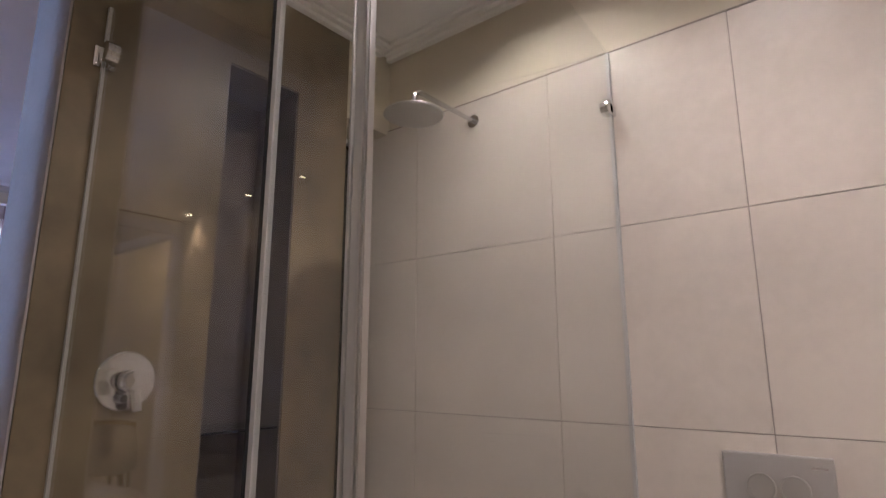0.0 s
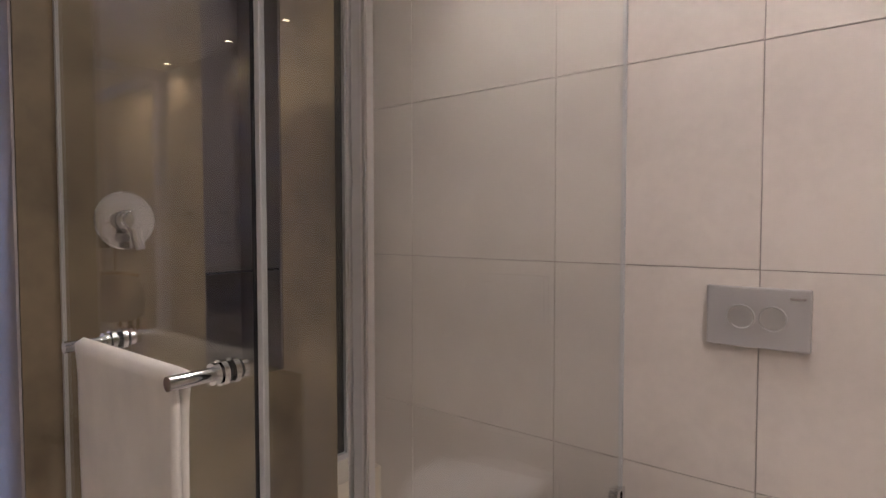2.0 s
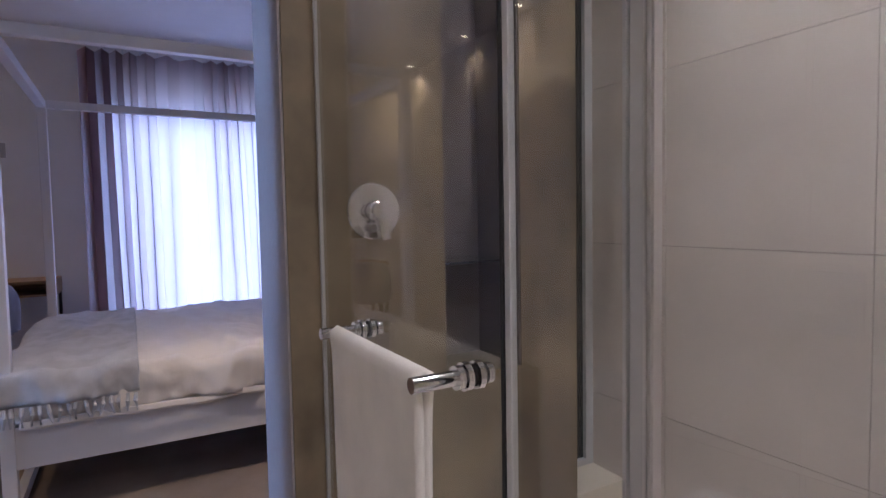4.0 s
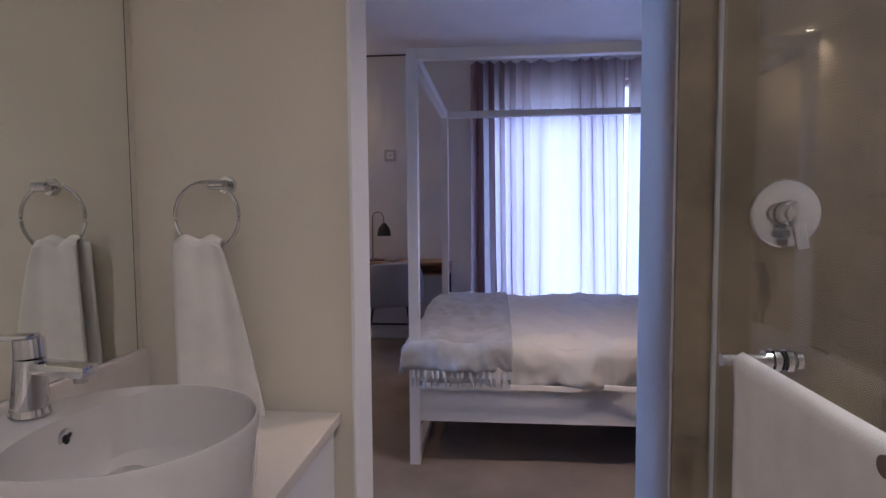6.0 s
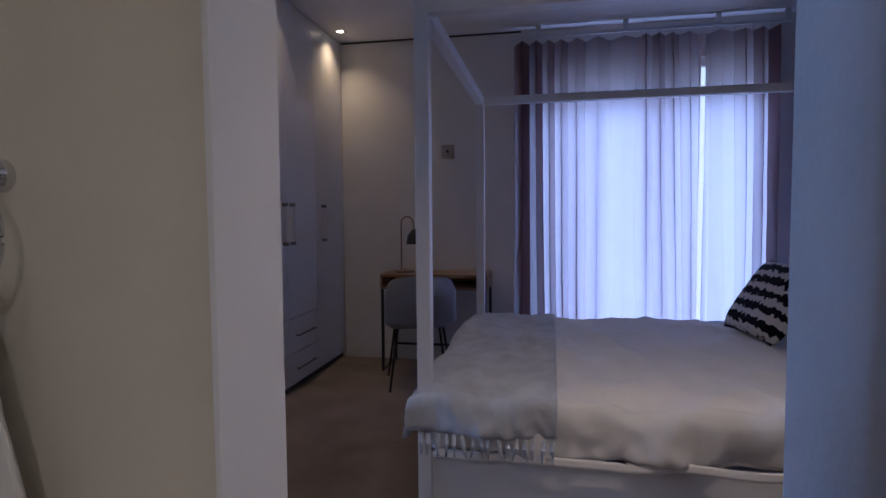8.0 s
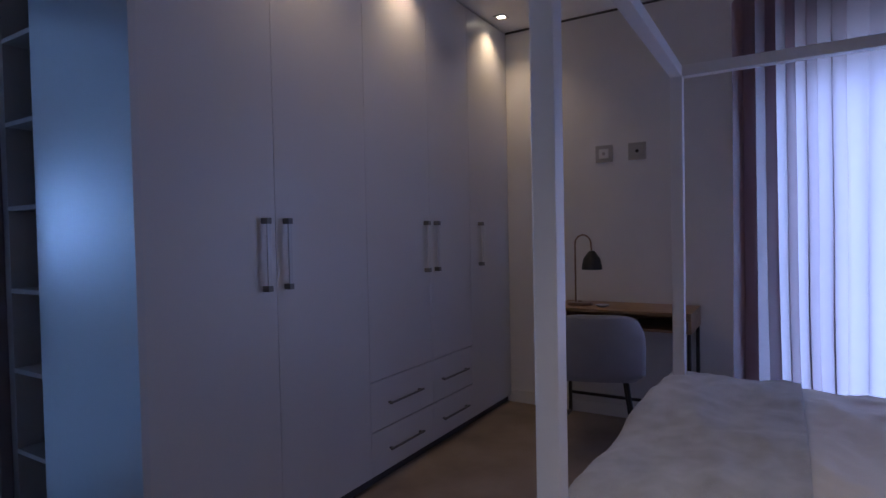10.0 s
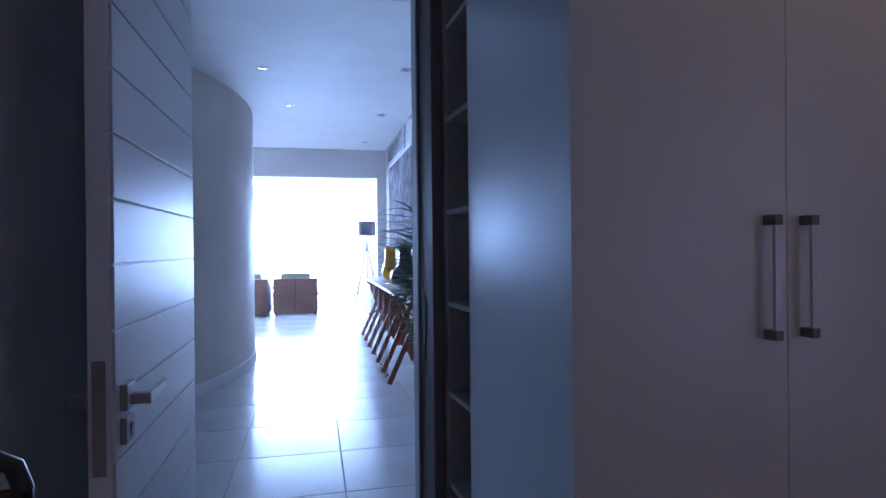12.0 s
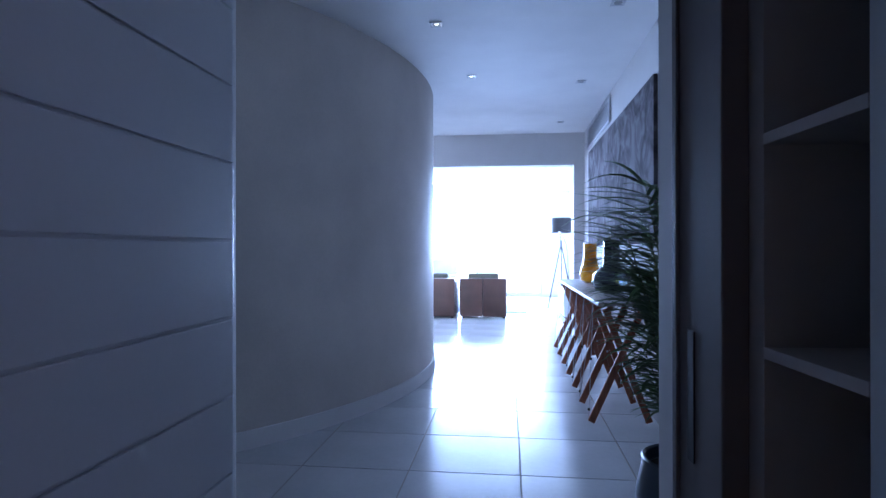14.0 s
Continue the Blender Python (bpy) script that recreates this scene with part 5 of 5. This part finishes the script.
for a in ((-0.80, 0.80, 0.115, 0.14), (-0.80, 0.80, -0.14, -0.115), (-0.80, -0.78, -0.115, 0.115), (0.78, 0.80, -0.115, 0.115)):
    box(f, 0.001, 0.018, *a, 0.002)
part("grille_frame", f, "shelf", gr)
for k in range(9):
    z = -0.1 + k * 0.025
    part("slat", box(B(), -0.007, 0.007, -0.778, 0.778, -0.0015, 0.0015, 0.0, Matrix.Translation((0.010, 0, z)) @ Matrix.Rotation(radians(35), 4, "Y")), "shelf", gr)


def armchair(x0, y, label):
    a = thing("leather_armchair", (x0, y, 0), label, "armchair", "brown leather armchairs with their backs to the hall", LV)
    for k in range(2):
        part("back_panel", box(B(), 0.004 + k * 0.412, 0.412 + k * 0.412, -0.14, 0.0, 0.03, 0.70, 0.018), "leather", a, "", True)
    for x in (0.0, 0.70):
        part("arm", box(B(), x, x + 0.13, -0.86, -0.142, 0.03, 0.66, 0.02), "leather", a, "", True)
    part("seat_base", box(B(), 0.132, 0.698, -0.84, -0.142, 0.03, 0.28, 0.015), "leather", a, "", True)
    part("seat_cushion", box(B(), 0.134, 0.696, -0.85, -0.15, 0.285, 0.44, 0.03), "leather", a, "", True)
    part("back_cushion", box(B(), 0.14, 0.69, -0.30, -0.15, 0.45, 0.79, 0.045), "cushion", a, "olive back cushion", True)
    for x in (0.05, 0.77):
        for yy in (-0.8, -0.06):
            part("foot", box(B(), x - 0.02, x + 0.02, yy - 0.02, yy + 0.02, 0, 0.03), "black", a)
    return a


armchair(-3.11, -11.05, "boxy brown leather armchair seen from behind")
armchair(-2.21 + 0.0, -11.0, "boxy brown leather armchair seen from behind")
rg = thing("area_rug", (0, 0, 0), "blue-grey woven rug under the seating", "rug", "", LV)
part("pile", box(B(), -3.5, -0.4, -14.2, -11.95, 0.001, 0.014, 0.004), "rug", rg)
sf = thing("pale_sofa", (-1.9, -14.5, 0), "pale linen sofa beyond the armchairs", "sofa", "", LV)
part("seat_base", box(B(), 0, 2.0, -0.9, 0, 0.06, 0.42, 0.03), "linen", sf, "", True)
part("backrest", box(B(), 0, 2.0, -0.9, -0.65, 0.421, 0.98, 0.06), "linen", sf, "", True)
for x in (0, 1.82):
    part("arm", box(B(), x, x + 0.18, -0.64, 0.0, 0.421, 0.6, 0.03), "linen", sf, "", True)
for k in range(2):
    part("seat_cushion", box(B(), 0.19 + k * 0.81, 0.99 + k * 0.81, -0.64, -0.01, 0.422, 0.55, 0.03), "linen", sf, "", True)
for x in (0.1, 1.9):
    for y in (-0.8, -0.1):
        part("foot", box(B(), x - 0.03, x + 0.03, y - 0.03, y + 0.03, 0, 0.06), "black", sf)
cf = thing("coffee_table", (-2.25, -12.9, 0), "low dark coffee table on the rug", "coffee table", "", LV)
part("tabletop", box(B(), -0.5, 0.5, -0.35, 0.35, 0.40, 0.44, 0.005), "redwood", cf)
for sx in (-0.44, 0.44):
    for sy in (-0.29, 0.29):
        part("leg", box(B(), sx - 0.025, sx + 0.025, sy - 0.025, sy + 0.025, 0.014, 0.40), "redwood", cf)
bo_ = thing("bottle", (-2.52, -12.8, 0.44), "dark glass bottle on the coffee table", "bottle", "", LV)
part("bottle_glass", lathe(B(), [(0.035, 0), (0.038, 0.02), (0.038, 0.2), (0.014, 0.27), (0.014, 0.34), (0.0001, 0.34)], 20), "darkglass", bo_, "", True)
fl = thing("floor_lamp", (-4.22, -13.0, 0), "black drum floor lamp on a tripod stand", "floor lamp", "", LV)
for k in range(3):
    a = k * 2.094 + 0.4
    part("leg", tube(B(), [(0.30 * math.cos(a), 0.30 * math.sin(a), 0), (0.02 * math.cos(a), 0.02 * math.sin(a), 1.25)], 0.012, 8), "black", fl, "", True)
part("hub", cyl(B(), (0, 0, 1.22), (0, 0, 1.6), 0.02, 0.02, 14), "black", fl, "", True)
part("shade", lathe(B(), [(0.22, 1.55), (0.22, 1.86), (0.213, 1.86), (0.213, 1.55)], 36), "black", fl, "black drum shade", True)
sc = thing("white_sideboard", (-4.3, -11.5, 0), "low white sideboard by the wall", "sideboard", "", LV)
part("body", box(B(), -0.2, 0.2, -0.5, 0.5, 0.05, 0.52, 0.006), "lacquer", sc)
part("door", box(B(), 0.2, 0.215, -0.49, 0.0, 0.06, 0.51, 0.003), "lacquer", sc)
part("door", box(B(), 0.2, 0.215, 0.0, 0.49, 0.06, 0.51, 0.003), "lacquer", sc)
part("plinth", box(B(), -0.18, 0.18, -0.48, 0.48, 0, 0.05), "dark", sc)
oc = thing("orchid", (-4.2, -11.3, 0.52), "white flowering orchid in a small pot", "plant", "", LV)
part("pot", lathe(B(), [(0.05, 0), (0.07, 0.12), (0.066, 0.12), (0.0001, 0.1)], 24), "porcelain", oc, "", True)
part("stalk", tube(B(), [(0, 0, 0.1), (0.02, 0.02, 0.5), (0.05, 0.06, 0.78), (0.12, 0.12, 0.92), (0.2, 0.18, 0.9)], 0.005, 6), "stem", oc, "", True)
rnd = random.Random(3)
for k in range(11):
    s = k / 10
    cx = Vector((0.03 + 0.17 * s, 0.03 + 0.15 * s, 0.62 + 0.32 * math.sin(s * 2.3)))
    fb = B()
    for j in range(5):
        a = j * 1.2566 + rnd.random()
        d = Vector((0.35, math.cos(a), math.sin(a))).normalized()
        e = Vector((0, -math.sin(a), math.cos(a)))
        v = [fb.verts.new(cx + p) for p in (Vector(), d * 0.045 + e * 0.034, d * 0.075, d * 0.045 - e * 0.034)]
        fb.faces.new(v)
    part("flower", fb, "orchid", oc)

# ---- tiles, last ----
structure("trim_tile_top", box(B(), XB - 0.3, 0.9, YW - 0.0092, YW, 2.2655, 2.2695), "grout", "thin grey grout line along the tile tops", "grout line")
grw = part("tile_bed", box(B(), XB - 0.3, 0.9, YW - 0.0035, YW - 0.0005, 0, 2.265), "grout", bpy.data.objects["wall_bath_north"])


def tile_mesh(w, h, t, mat, bevel=0.0018):
    bm = box(B(), -w / 2, w / 2, -t, 0, -h / 2, h / 2, bevel)
    bmesh.ops.recalc_face_normals(bm, faces=bm.faces)
    me = bpy.data.meshes.new("tile")
    bm.to_mesh(me)
    bm.free()
    me.materials.append(M[mat])
    return me


meshes = {}
xs = [0.9, 0.522, -0.078, -0.678, -1.275, -1.90, -2.30]
zs = [0.0, 0.462, 1.062, 1.663, 2.265]
for xa, xb in zip(xs, xs[1:]):
    for za, zb in zip(zs, zs[1:]):
        key = (round(xa - xb, 3), round(zb - za, 3))
        if key not in meshes:
            meshes[key] = tile_mesh(key[0] - 0.0026, key[1] - 0.0026, 0.007, "tile")
        o = new("tile", meshes[key])
        o.parent = bpy.data.objects["wall_bath_north"]
        o.location = ((xa + xb) / 2, YW - 0.002, (za + zb) / 2)
        o.rotation_euler = (random.uniform(-0.0012, 0.0012), 0, random.uniform(-0.0012, 0.0012))

bm = box(B(), -0.2985, 0.2985, -0.2985, 0.2985, -0.004, 0.0, 0.0012)
bmesh.ops.recalc_face_normals(bm, faces=bm.faces)
fme = bpy.data.meshes.new("floor_tile")
bm.to_mesh(fme)
bm.free()
fme.materials.append(M["floor_tile"])
loose = B()
count = 0
for i in range(-4, 9):
    for j in range(0, 24):
        x, y = -2.905 + i * 0.605 - 0.605, -2.69 - j * 0.605
        inside = (x - 0.91) ** 2 + (y + 6.6) ** 2 < 2.8 ** 2
        if x < -4.6 or (x < -4.45 and y > -9.0) or y < -15.7 or inside:
            continue
        if y > -12.0 and x < 0:
            o = new("floor_tile", fme)
            o.parent = slab
            o.matrix_world = LV @ pose(x, y, 0.0, random.uniform(-0.03, 0.03), random.uniform(-0.03, 0.03), 0)
        else:
            box(loose, x - 0.2985, x + 0.2985, y - 0.2985, y + 0.2985, -0.004, 0)
            count += 1
if count:
    tagged(part("far_floor_tiles", loose, "floor_tile", slab, "", False, LV), "", "", "", "stuff")
